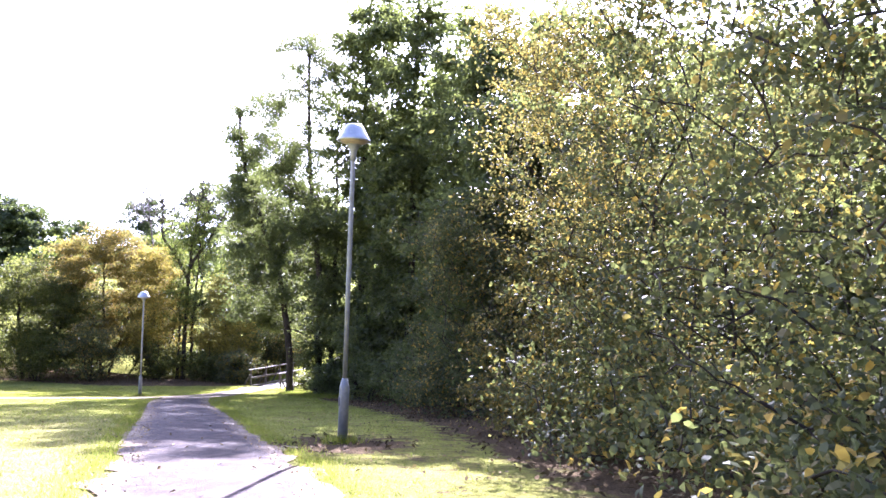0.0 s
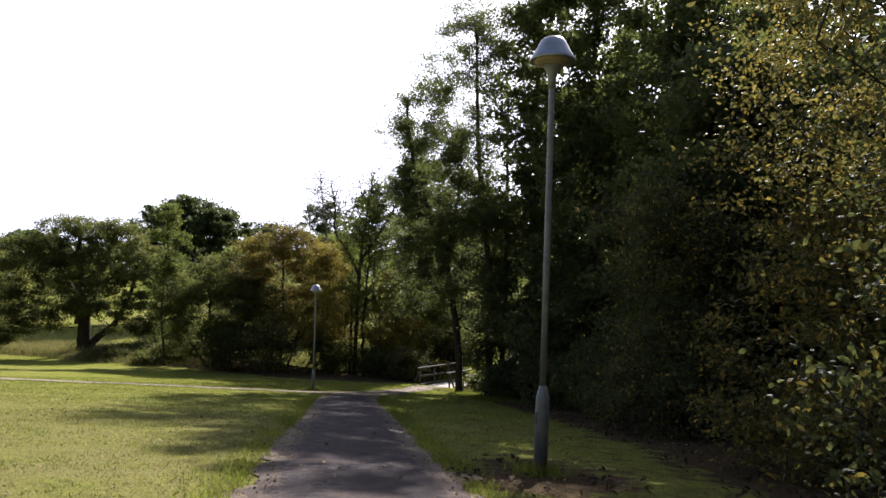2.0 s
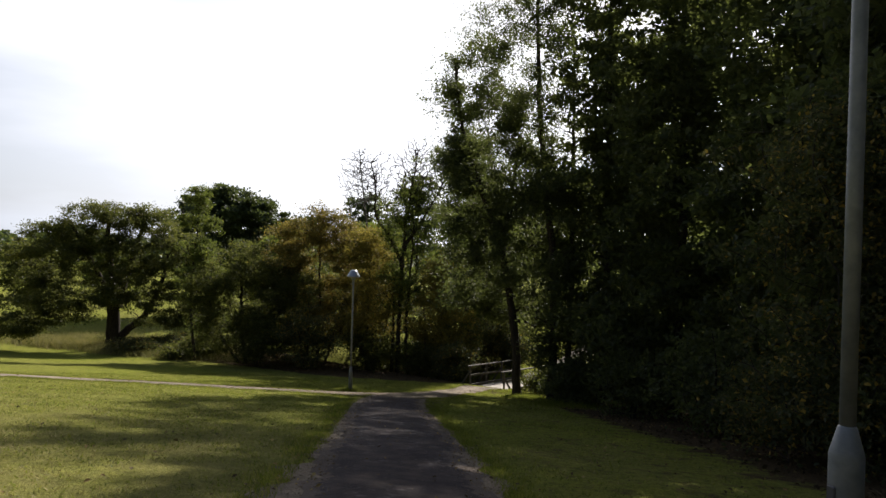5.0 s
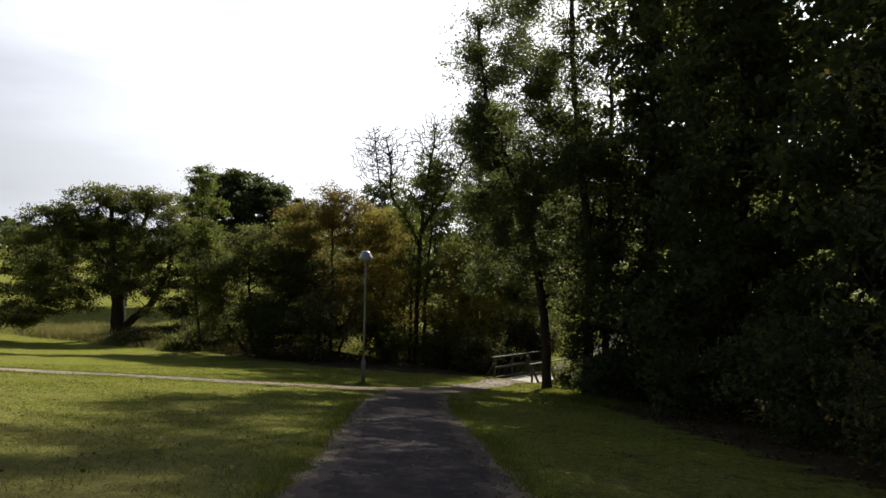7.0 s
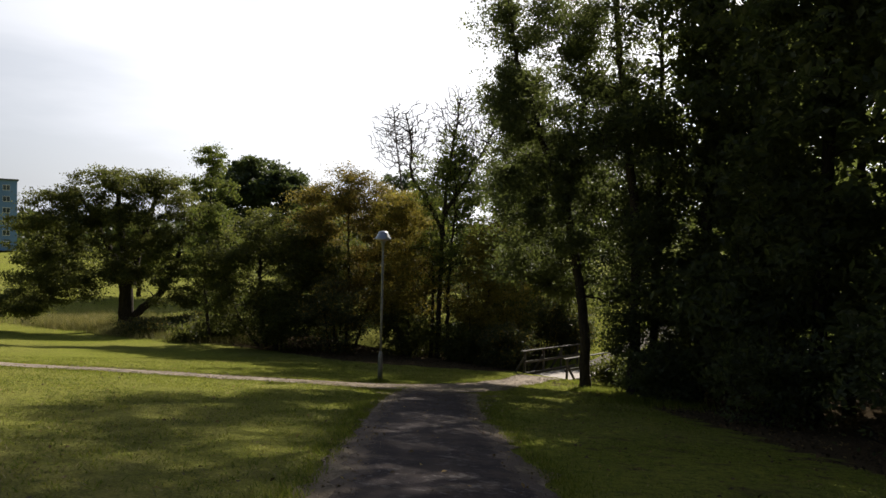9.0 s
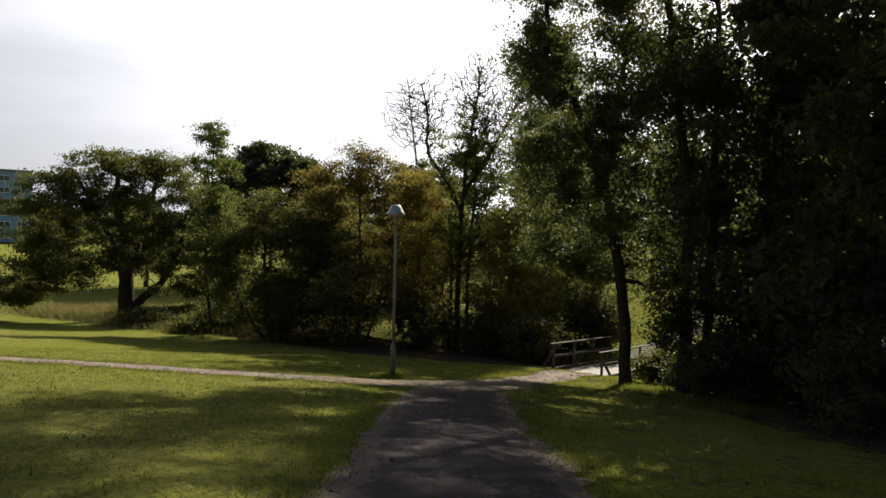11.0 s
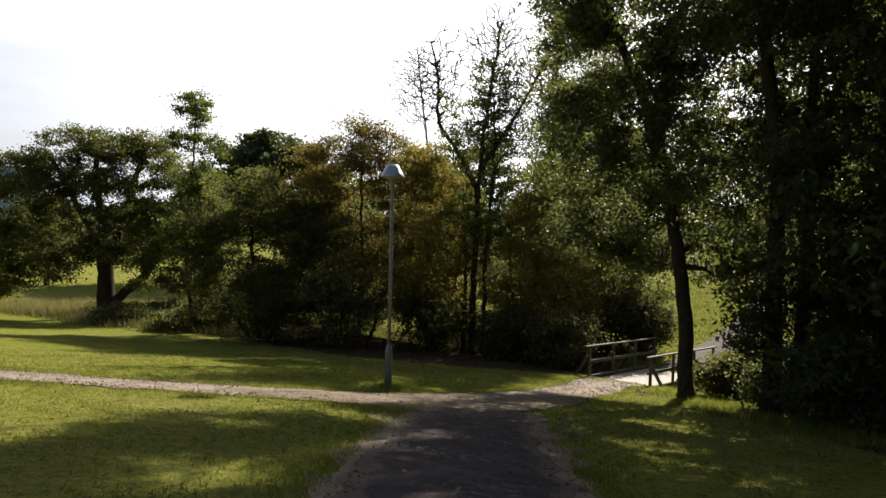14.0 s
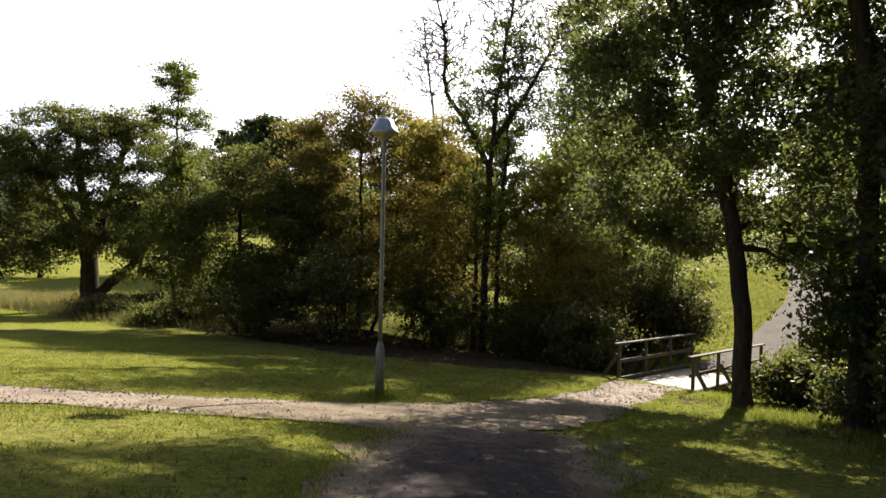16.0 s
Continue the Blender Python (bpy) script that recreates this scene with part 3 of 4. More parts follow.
PATH_LINE = [(9, -26), (4.0, -12), (1.5, -4.5), (-0.2, 0.8), (-2.0, 5.73), (-3.0, 8.4), (-4.45, 11.7), (-6.45, 16.6), (-8.0, 20.2), (-9.25, 23.1), (-10.4, 26.2), (-11.3, 29.2)]
CROSS_LINE = [(-60, 4), (-40, 13), (-27, 18.8), (-21, 22.6), (-18.5, 24.6), (-16, 26.2), (-14.1, 28.1), (-12.6, 30.3), (-11.5, 33.0), (-10.85, 35.7), (-10.65, 38.6)]
BEYOND_LINE = [(-8.9, 42.8), (-7.7, 46.5), (-6.4, 51), (-5.5, 56), (-5.4, 62), (-6, 70), (-8, 80), (-12, 92)]


def path_distance(x, y):
    """How far each place is from the nearest path's centre line."""
    d = np.full(len(x), 1e9)
    for line in (PATH_LINE, CROSS_LINE, BEYOND_LINE):
        c = curve_pts([(a, b, 0.0) for a, b in line], 0.5)[:, :2]
        for i in range(0, len(x), 20000):
            d[i:i + 20000] = np.minimum(d[i:i + 20000], np.sqrt(np.min((x[i:i + 20000, None] - c[None, :, 0]) ** 2 + (y[i:i + 20000, None] - c[None, :, 1]) ** 2, axis=1)))
    return d


gx, gy = axis(-42, 12, 0.4, -2500, 2500), axis(-6, 66, 0.4, -1200, 3500)
XX, YY = np.meshgrid(gx, gy)
ZZ = height_at(XX, YY)
vv = np.stack([XX, YY, ZZ], -1).reshape(-1, 3)
near = (vv[:, 0] > -42) & (vv[:, 0] < 12) & (vv[:, 1] > -6) & (vv[:, 1] < 66)
calm = np.clip((path_distance(vv[near, 0], vv[near, 1]) - 1.2) / 0.9, 0, 1)
vv[near, 2] += calm * np.array([0.035 * noise.noise((p[0] * 0.8, p[1] * 0.8, 4)) + 0.012 * noise.noise((p[0] * 2.6, p[1] * 2.6, 8)) for p in vv[near]]) - 0.012 * (1 - calm)
gi = np.arange(vv.shape[0]).reshape(len(gy), len(gx))
ff = np.stack([gi[:-1, :-1], gi[:-1, 1:], gi[1:, 1:], gi[1:, :-1]], -1).reshape(-1, 4)
ground_me = mesh_from("ground", vv, ff, GROUND, True)

# litter line drawn a little into the lawn, partly to darken its shaded strip
WOOD_EDGE = [(4.5, -8), (3.4, 0), (2.4, 5), (1.7, 7.5), (1.1, 11), (0.3, 15.3), (-1.1, 20), (-2.8, 24), (-4.1, 27), (-5.4, 30), (-6.6, 33.3), (-7.6, 35.8), (-7.0, 40), (-4, 46), (0, 60)]


def right_edge(y):
    return np.interp(y, [p[1] for p in WOOD_EDGE], [p[0] for p in WOOD_EDGE])


STREAM_EDGE = [(-90, 40), (-36, 40.5), (-28.0, 39.4), (-24.3, 38.7), (-19.5, 37.2), (-16, 37.6), (-14, 37.9), (-12.2, 38.6), (-11.6, 40.5)]


def stream_edge(x):
    return np.interp(x, [p[0] for p in STREAM_EDGE], [p[1] for p in STREAM_EDGE])


def litter_at(x, y):
    a = sigmoid((x - right_edge(y) - 0.1) / 0.35) * (y < 44)
    s = stream_edge(x)
    b = sigmoid((y - s - 0.8) / 0.35) * sigmoid((s + 9 - y) / 0.8) * (x < -11.2) * sigmoid((x + 34) / 1.5)
    c = 0.66 * np.exp(-((x + 1.7) / 1.0) ** 2 - ((y - 10.1) / 1.2) ** 2) + 0.5 * np.exp(-((x + 7.0) / 2.6) ** 2 - ((y - 33.5) / 1.6) ** 2) + 0.6 * np.exp(-((x + 9.2) / 1.3) ** 2 - ((y - 36.6) / 1.6) ** 2)
    middle = np.interp(y, [p[1] for p in PATH_LINE], [p[0] for p in PATH_LINE])
    # bare soil right of the path, strengthened to put tree shade into the colour
    verge = 0.37 * sigmoid((x - middle - 1.3) / 0.3) * sigmoid((right_edge(y) + 1.2 - x) / 0.4) * sigmoid((27 - y) / 2.0)
    return np.clip(a + b + c + verge, 0, 1)


def dry_at(x, y):
    """How parched the grass is: most on the upper slope."""
    middle = np.interp(y, [p[1] for p in PATH_LINE], [p[0] for p in PATH_LINE])
    return (0.85 * sigmoid((17 - y) / 3.0) + 0.10) * (0.45 + 0.55 * sigmoid((middle - x) / 0.3))


at = ground_me.attributes.new("litter", "FLOAT", "POINT")
at.data.foreach_set("value", litter_at(vv[:, 0], vv[:, 1]).astype(np.float32))
at = ground_me.attributes.new("dry", "FLOAT", "POINT")
at.data.foreach_set("value", dry_at(vv[:, 0], vv[:, 1]).astype(np.float32))
tagged(new("ground", ground_me), "sloping mown park lawn with leaf litter under the trees", "lawn", kind="structure")

verge, _ = ribbon("sandy_verge", PATH_LINE, [2.2] * 10 + [2.7, 3.4], SAND, 0.016, 0.2, seed=21)
tagged(verge, "bare sandy soil verge along the path", "verge", kind="structure")
path_main, main_fine = ribbon("path", PATH_LINE, [1.95] * 10 + [1.85, 1.5], ASPHALT, 0.034, 0.11, seed=2, worn=6.5)
tagged(path_main, "worn dark asphalt footpath with sandy edges", "path", kind="structure")
path_cross, cross_fine = ribbon("path_crossing", CROSS_LINE, [1.2, 1.2, 1.2, 1.2, 1.25, 1.45, 2.0, 2.1, 1.7, 1.6, 1.9], GRAVEL, 0.026, 0.16, seed=5)
tagged(path_cross, "pale sandy gravel path leading to the footbridge", "path", kind="structure")
patch_line = [(-15.6, 26.4), (-14.0, 27.8), (-12.5, 29.6), (-11.5, 32.0), (-10.9, 34.5)]
junction, _ = ribbon("junction", patch_line, [0.5, 1.7, 3.2, 2.4, 1.3], SAND, 0.040, 0.16, seed=9, noisy=3.1)
tagged(junction, "trampled sandy soil where the paths meet", "path", kind="structure")
path_far, far_fine = ribbon("path_beyond", BEYOND_LINE, [1.7, 1.7, 1.8, 1.9, 1.9, 1.9, 1.9, 1.9], PATH_GREY, 0.04, 0.1, step=0.5, seed=6)
tagged(path_far, "pale gravel path climbing the slope past the bridge", "path", kind="structure")


# ---- street lamps ----
def park_lamp(x, y, top_z, label):
    z = ground_at(x, y)
    h = top_z - z
    lamp = tagged(new("park_lamp"), label=label, category="street lamp", group="park lamps along the path")
    lamp.location = (x, y, z)
    part("foot_sleeve", lathe_bm([(0.080, -0.15), (0.080, 0.88), (0.076, 0.90), (0.044, 1.02), (0.038, 1.03)]), LAMP_GREY, lamp, "grey steel sleeve round the foot", True)
    part("hatch", box_bm(0.014, 0.06, 0.14, pose(-0.072, -0.034, 0.66, 0, 0, 25)), LAMP_DARK, lamp, "dark service hatch")
    part("pole", lathe_bm([(0.038, 1.01), (0.038, 2.4), (0.036, h - 0.58), (0.036, h - 0.55)]), LAMP_GREY, lamp, "slim grey steel pole", True)
    part("neck", lathe_bm([(0.046, h - 0.60), (0.048, h - 0.48), (0.062, h - 0.42), (0.10, h - 0.35), (0.15, h - 0.315), (0.17, h - 0.31)]), LAMP_GREY, lamp, "", True)
    part("diffuser", lathe_bm([(0.12, h - 0.335), (0.20, h - 0.305), (0.225, h - 0.275), (0.22, h - 0.26)]), LAMP_GLASS, lamp, "yellowed plastic diffuser bowl", True)
    part("hood", lathe_bm([(0.20, h - 0.268), (0.255, h - 0.285), (0.272, h - 0.28), (0.272, h - 0.262), (0.225, h - 0.19), (0.17, h - 0.085), (0.145, h - 0.04), (0.115, h - 0.012), (0.06, h), (0.012, h + 0.002)], 32), LAMP_HOOD, lamp, "cone-shaped metal hood", True)
    return lamp


park_lamp(-1.50, 10.35, 3.53, "tall grey park lamp with a cone hood on the grass verge")
park_lamp(-14.28, 30.95, -0.76, "grey park lamp with a cone hood by the path junction")

# ---- footbridge ----
BD = Vector((0.383, 0.924, 0)).normalized()
BN = Vector((BD.y, -BD.x, 0))
B_LEFT, B_RIGHT, B_LEN, B_DECK = Vector((-11.50, 39.58, 0)), Vector((-9.47, 38.72, 0)), 4.3, -7.0
bridge = tagged(new("footbridge"), "weathered timber footbridge with plank deck and handrails over a stream", "bridge")
bridge.location = (-10.6, 39.2, B_DECK)
boff = Vector(bridge.location)


def at_bridge(side, along, z, out=0.0):
    p = (B_LEFT if side < 0 else B_RIGHT) + BD * along + BN * side * out
    return Vector((p.x, p.y, B_DECK + z - 0.04 * along)) - boff


plank_ws = 0.145
nplank = int(B_LEN / (plank_ws + 0.008))
mid = (B_LEFT + B_RIGHT) / 2
for i in range(nplank):
    c = mid + BD * (0.0 + (i + 0.5) * (plank_ws + 0.008) - 0.25)
    c = Vector((c.x, c.y, B_DECK - 0.02 - 0.04 * i * (plank_ws + 0.008))) - boff
    part("plank", beam_bm(c - BN * 0.98, c + BN * 0.98, plank_ws, 0.045, 0.006), WOOD_DECK, bridge)
for side in (-1, 1):
    part("girder", beam_bm(at_bridge(side, -0.35, -0.16, -0.25), at_bridge(side, B_LEN + 0.1, -0.16, -0.25), 0.16, 0.22), WOOD_GREY, bridge)
    part("kick_rail", beam_bm(at_bridge(side, 0.0, 0.07, -0.08), at_bridge(side, B_LEN, 0.07, -0.08), 0.08, 0.10), WOOD_GREY, bridge)
    n = 4
    for i in range(n):
        a = B_LEN * i / (n - 1)
        part("post", beam_bm(at_bridge(side, a, -0.45), at_bridge(side, a, 1.03), 0.09, 0.09), WOOD_GREY, bridge)
        part("brace", beam_bm(at_bridge(side, a, -0.22, 0.68), at_bridge(side, a, 0.74, 0.05), 0.07, 0.09), WOOD_GREY, bridge)
    part("handrail", beam_bm(at_bridge(side, -0.22, 1.06), at_bridge(side, B_LEN + 0.2, 1.06), 0.11, 0.045), WOOD_RAIL, bridge, "sun-bleached timber handrail")
    part("mid_rail", beam_bm(at_bridge(side, -0.1, 0.56, -0.05), at_bridge(side, B_LEN + 0.1, 0.56, -0.05), 0.04, 0.10), WOOD_GREY, bridge)

# ---- apartment block in the distance ----
house = tagged(new("apartment_building"), "blue-clad apartment block with rows of windows behind the trees", "building")
HX, HY, HTOP, HL, HD = -160.0, 120.5, 9.1, 46.0, 13.0
house.location = (HX, HY, -8)
house.rotation_euler = (0, 0, radians(58))


def house_part(name, cx, cy, cz, sx, sy, sz, mat, parent=None):
    return part(name, box_bm(sx, sy, sz, pose(cx, cy, cz), 0.0), mat, parent or house)


HH = HTOP + 8
house_part("wall", -HL / 2, HD / 2, HH / 2, HL, HD, HH, WALL_BLUE)
house_part("roof", -HL / 2, HD / 2, HH + 0.2, HL + 0.6, HD + 0.6, 0.4, ROOF_DARK)
for fl in range(6):
    zc = HH - 1.75 - 2.75 * fl
    for k in range(13):
        xc = -2.2 - 3.4 * k
        wdw = house_part("window", xc, -0.02, zc, 2.3 if k % 3 else 1.5, 0.08, 1.35, WALL_TRIM)
        for q in (-1, 1):
            ws = 1.05 if k % 3 else 0.65
            house_part("pane", xc + q * (ws / 2 + 0.04), -0.07, zc, ws, 0.03, 1.18, PANE, wdw)

# ---- trees and shrubs ----
# the tall hedge-like shrubs beside the path
hedge_spots = [(3.6, 4.4, 7.6, 11), (3.0, 8.6, 9.0, 12), (2.6, 12.8, 9.6, 13), (0.9, 19.3, 6.6, 14), (6.4, 6.5, 9.8, 15), (6.0, 11.5, 9.8, 16), (5.4, 1.0, 8.0, 17), (7.5, 16.0, 7.5, 18)]
for k, (hx, hy, hh, sd) in enumerate(hedge_spots):
    stems = [[(0, 0, 0), (0.25, 0.1, 1.2), (-0.1, 0.4, hh * 0.35), (0.5, 0.2, hh * 0.6), (0.3, 0.1, hh * 0.85)], [(0.15, 0.2, 0), (0.6, 0.6, 1.5), (0.9, 1.1, hh * 0.4), (1.5, 0.8, hh * 0.75)], [(0.1, -0.2, 0), (0.5, -0.9, 1.5), (0.3, -1.0, hh * 0.4), (0.9, -1.6, hh * 0.7)]]
    lobes = [(-0.5, 0, 0.7, 1.75, 2.4, 0.75, 2.3), (-0.3, 0, hh * 0.2, 1.95, 2.4, hh * 0.22, 3), (-0.2, 0.3, hh * 0.48, 2.1, 2.5, hh * 0.25, 3.2), (-0.3, 0.0, hh * 0.78, 2.0, 2.4, hh * 0.24, 3.8)]
    tree("hornbeam_shrub", (hx, hy), stems, lobes, 560 if k < 4 else 300, 31000 if k < 4 else 19000, (0.080, 0.080, 0.084, 0.095)[k] if k < 4 else 0.10, LEAF_TURNING if k == 2 else LEAF_HEDGE, BARK, 0.032,
         "tall hornbeam shrub with green and yellowing leaves beside the path", "shrub", "shrubs beside the path", sd, 0.27, k < 3, 0.58, first=0.08, thick=0.016, gap=-0.24 if k < 4 else -0.4)

# the dense dark trees behind them
dark_spots = [(-1.6, 31.0, 20.5, 3.8, 31), (-4.4, 34.4, 22.0, 3.1, 32), (1.6, 26.0, 16.0, 3.4, 33), (2.4, 21.2, 10.5, 2.9, 34), (4.8, 31.5, 19.0, 4.0, 35), (6.8, 21.0, 10.5, 3.6, 36), (9.5, 26.5, 15.0, 4.2, 37), (0.6, 38.0, 20.0, 3.8, 38), (14.5, 22.0, 13.0, 4.5, 39), (12.0, 14.0, 10.0, 4.0, 40), (13.5, 33.0, 19.0, 4.5, 29), (-2.4, 42.0, 17.0, 3.2, 28), (6.5, 41.0, 21.0, 4.6, 27), (9.0, 35.0, 20.0, 4.4, 26), (17.0, 28.0, 16.0, 4.6, 25), (21.0, 24.0, 15.0, 5.0, 24), (20.0, 36.0, 19.0, 5.0, 23), (12.0, 44.0, 20.0, 5.0, 22), (18.0, 17.0, 12.0, 4.6, 21)]
for k, (tx, ty, th, tr, sd) in enumerate(dark_spots):
    stems = [[(0, 0, 0), (0.1, 0.05, th * 0.35), (-0.05, 0.1, th * 0.7), (0.05, 0, th * 0.97)]]
    lobes = [(0, 0, th * 0.16, tr * 0.95, tr * 0.95, th * 0.15, 2.2), (0.1, 0, th * 0.4, tr, tr, th * 0.2, 3), (0, 0.1, th * 0.64, tr * 0.85, tr * 0.85, th * 0.18, 2.4), (0, 0, th * 0.86, tr * 0.72, tr * 0.72, th * 0.15, 1.6)]
    tree("alder_tree", (tx, ty), stems, lobes, 520 if k < 4 else 240, 38000 if k < 4 else 7000, 0.245 if k < 4 else 0.54, LEAF_DARK, BARK, 0.20, "tall dense dark green alder in shade", "tree", "dense trees by the stream", sd, 0.36, first=0.06, thick=0.03, gap=-0.28)
for k, (sx, sy, sh, sr, sd) in enumerate([(-1.0, 23.6, 2.6, 1.6, 41), (-3.0, 28.2, 2.4, 1.5, 42), (1.6, 18.6, 2.6, 1.5, 43), (-5.3, 32.6, 1.9, 1.2, 44), (0.2, 25.5, 3.2, 1.6, 45), (-6.0, 35.0, 1.2, 0.9, 46), (-2.4, 31.0, 3.0, 1.6, 47)]):
    tree("undergrowth_bush", (sx, sy), [[(0, 0, 0), (0.1, 0, sh * 0.5), (0, 0.1, sh)], [(0.1, 0.1, 0), (0.5, 0.3, sh * 0.7)]], [(0, 0, sh * 0.45, sr, sr, sh * 0.5, 1)], 150, 4500, 0.13,
         LEAF_DARK, BARK, 0.04, "low dark green bush under the trees", "bush", "bushes under the trees", sd, 0.22, first=0.05, thick=0.015)

# the leaning tree by the bridge and its neighbours
tree("leaning_alder", (-8.32, 36.15), [[(0, 0, -0.1), (-0.04, -0.05, 1.6), (-0.3, 0.0, 3.8), (-0.95, 0.1, 6.8), (-2.1, 0.2, 9.8), (-3.0, 0.15, 12.5), (-3.5, 0.1, 15.6)], [(-0.9, 0.1, 6.5), (-0.6, 0.2, 9.2), (-0.2, 0.3, 12.0)]],
     [(-3.4, 0.1, 14.2, 1.3, 1.4, 1.8, 1.8), (-3.1, 0.2, 11.3, 1.5, 1.6, 1.5, 2.0), (-2.2, 0.3, 15.7, 1.2, 1.3, 1.2, 1.1), (-1.2, 0.2, 13.2, 1.7, 1.7, 2.1, 2.2), (-1.6, 0.3, 9.7, 2.0, 1.7, 1.6, 2.3), (0.3, 0.4, 10.9, 1.7, 1.7, 2.0, 2.0), (-3.0, 0.4, 8.3, 1.3, 1.3, 1.3, 1.5),
      (-2.4, 0.2, 6.4, 1.7, 1.5, 1.2, 2.0), (-0.6, 0.7, 7.5, 1.6, 1.4, 1.3, 1.6), (1.0, 0.7, 8.0, 1.8, 1.6, 1.8, 1.9), (-2.8, 1.5, 4.4, 1.5, 1.3, 1.1, 1.9), (-1.0, 1.2, 5.3, 1.4, 1.2, 0.9, 1.3), (1.3, 1.1, 5.2, 1.5, 1.4, 1.3, 1.5), (1.1, 1.0, 3.6, 1.2, 1.0, 0.9, 1.2), (-1.2, 1.6, 3.9, 1.0, 1.0, 0.8, 0.8), (-1.7, -0.9, 7.0, 1.7, 0.9, 1.1, 1.3), (-0.5, -1.1, 8.7, 1.7, 0.8, 1.2, 1.5), (-0.1, -1.0, 5.7, 1.5, 0.7, 0.8, 0.9), (-2.4, -1.0, 10.2, 1.5, 0.8, 1.2, 1.2), (1.3, -0.9, 6.8, 1.4, 0.8, 1.0, 1.0)],
     1300, 160000, 0.112, LEAF_DARK, BARK, 0.205, "leaning alder with a dark trunk beside the footbridge", "tree", "", 51, 0.40, first=0.22, gap=-0.04, plain=True, wide=0.8)
tree("tall_alder", (-6.45, 34.4), [[(0, 0, -0.1), (0, 0, 3), (-0.05, 0.05, 5.6), (-0.45, 0.05, 9), (-0.85, 0, 12.5), (-1.15, 0.1, 18.4)], [(0.5, 0.5, -0.1), (0.65, 0.5, 5), (0.5, 0.5, 15)]],
     [(-2.7, 0, 15.6, 2.0, 2.0, 1.9, 2.0), (-2.3, 0, 12.6, 1.9, 1.8, 1.5, 1.5), (-1.0, 0, 18.2, 2.2, 1.8, 2.0, 3.2), (-0.7, 0, 15.6, 2.3, 2.2, 2.0, 2.0), (-0.4, 0, 12.4, 2.6, 2.4, 2.0, 2.1), (-0.2, 0, 9.2, 2.3, 2.4, 1.7, 1.7), (1.4, 0.4, 7.4, 2.2, 2.2, 2.2, 2.2), (1.3, 0.8, 3.4, 1.6, 1.6, 1.8, 1.6), (0.3, 0.9, 5.2, 1.5, 1.4, 1.3, 1.1), (0.9, 0.6, 1.8, 1.2, 1.2, 1.2, 0.9), (-0.5, -0.3, 2.5, 0.65, 0.7, 1.5, 1.1), (0.1, -1.0, 4.8, 1.3, 0.7, 1.8, 1.5), (-0.4, -1.1, 8.8, 1.6, 0.8, 1.5, 1.2)],
     900, 92000, 0.105, LEAF_DARK, BARK, 0.21, "tall alder with a dark forked trunk by the bridge", "tree", "", 52, 0.42, first=0.1, gap=-0.03, wide=0.62)
tree("slender_alder", (-15.6, 50.0), [[(0, 0, -0.3), (0.05, 0, 4.5), (-0.1, 0.1, 9), (0.1, 0, 16.6)]], [(0.2, 0, 15.6, 1.1, 1.1, 1.2, 0.7), (0.2, 0, 13.9, 1.5, 1.4, 1.4, 1.2), (0.2, 0, 11.8, 1.9, 1.6, 1.4, 1.6), (0.3, 0, 9.6, 2.2, 2.0, 2.0, 2.2), (0.7, 0, 6.4, 2.6, 2.0, 2.1, 2.2), (1.0, 0, 3.2, 2.2, 1.8, 1.6, 1.3)],
     420, 52000, 0.10, LEAF_GREEN, BARK, 0.12, "slender green alder beyond the stream", "tree", "", 53, 0.4, first=0.12, plain=True, wide=0.8)
tree("slender_alder", (-13.0, 48.5), [[(0, 0, -0.3), (0.1, 0, 4), (0.0, 0.1, 8.5), (-0.1, 0, 14.8)]], [(-0.1, 0, 13.6, 1.2, 1.2, 1.3, 0.9), (0.0, 0, 11.3, 1.5, 1.4, 1.5, 1.4), (-0.1, 0, 8.8, 1.9, 1.7, 1.8, 2.2), (0.2, 0, 5.8, 2.1, 1.7, 1.9, 2.2), (0.2, 0, 3.0, 1.9, 1.5, 1.4, 1.2)],
     380, 50000, 0.11, LEAF_GREEN, BARK, 0.12, "slender green alder beyond the stream", "tree", "", 54, 0.4, first=0.12, plain=True, wide=0.8)

# the row along the stream
tree("half_dead_tree", (-16.9, 42.6), [[(0, 0, -0.3), (0.05, 0, 3.5), (0.15, 0, 7.2), (0.35, 0.1, 9.5), (0.7, 0.1, 12.0), (0.9, 0.1, 13.4)], [(0.15, 0, 6.6), (-0.7, 0, 8.2), (-1.5, 0.1, 9.4), (-1.6, 0, 11.2), (-1.9, 0, 12.6)], [(0.2, 0, 7.6), (1.0, 0, 8.8), (1.8, 0.1, 10.2), (2.7, 0, 12.0)], [(-0.35, 0.3, -0.3), (-0.3, 0.3, 4), (-0.5, 0.3, 6.5)], [(0.55, 0.25, -0.3), (0.5, 0.25, 4), (0.75, 0.2, 8.0), (0.6, 0.2, 10.5)]],
     [(-1.2, 0, 11.4, 1.5, 1.2, 2.0, 1.8), (0.8, 0, 12.4, 1.4, 1.2, 1.9, 2.2), (2.0, 0, 11.2, 1.3, 1.2, 1.6, 1.4), (0.3, 0, 9.0, 2.0, 1.4, 2.4, 1.4), (0.2, 0, 5.2, 1.8, 1.4, 1.6, 1.2), (0.6, 0, 11.2, 1.6, 1.3, 2.0, 0.45)],
     1300, 17000, 0.12, LEAF_GREEN, BARK, 0.145, "half-dead tree with bare crooked limbs above green foliage", "tree", "", 61, 0.24, bare=(0, 1, 2), first=0.30, thick=0.04, hollow=0.1, turn=22, fine=0.014)
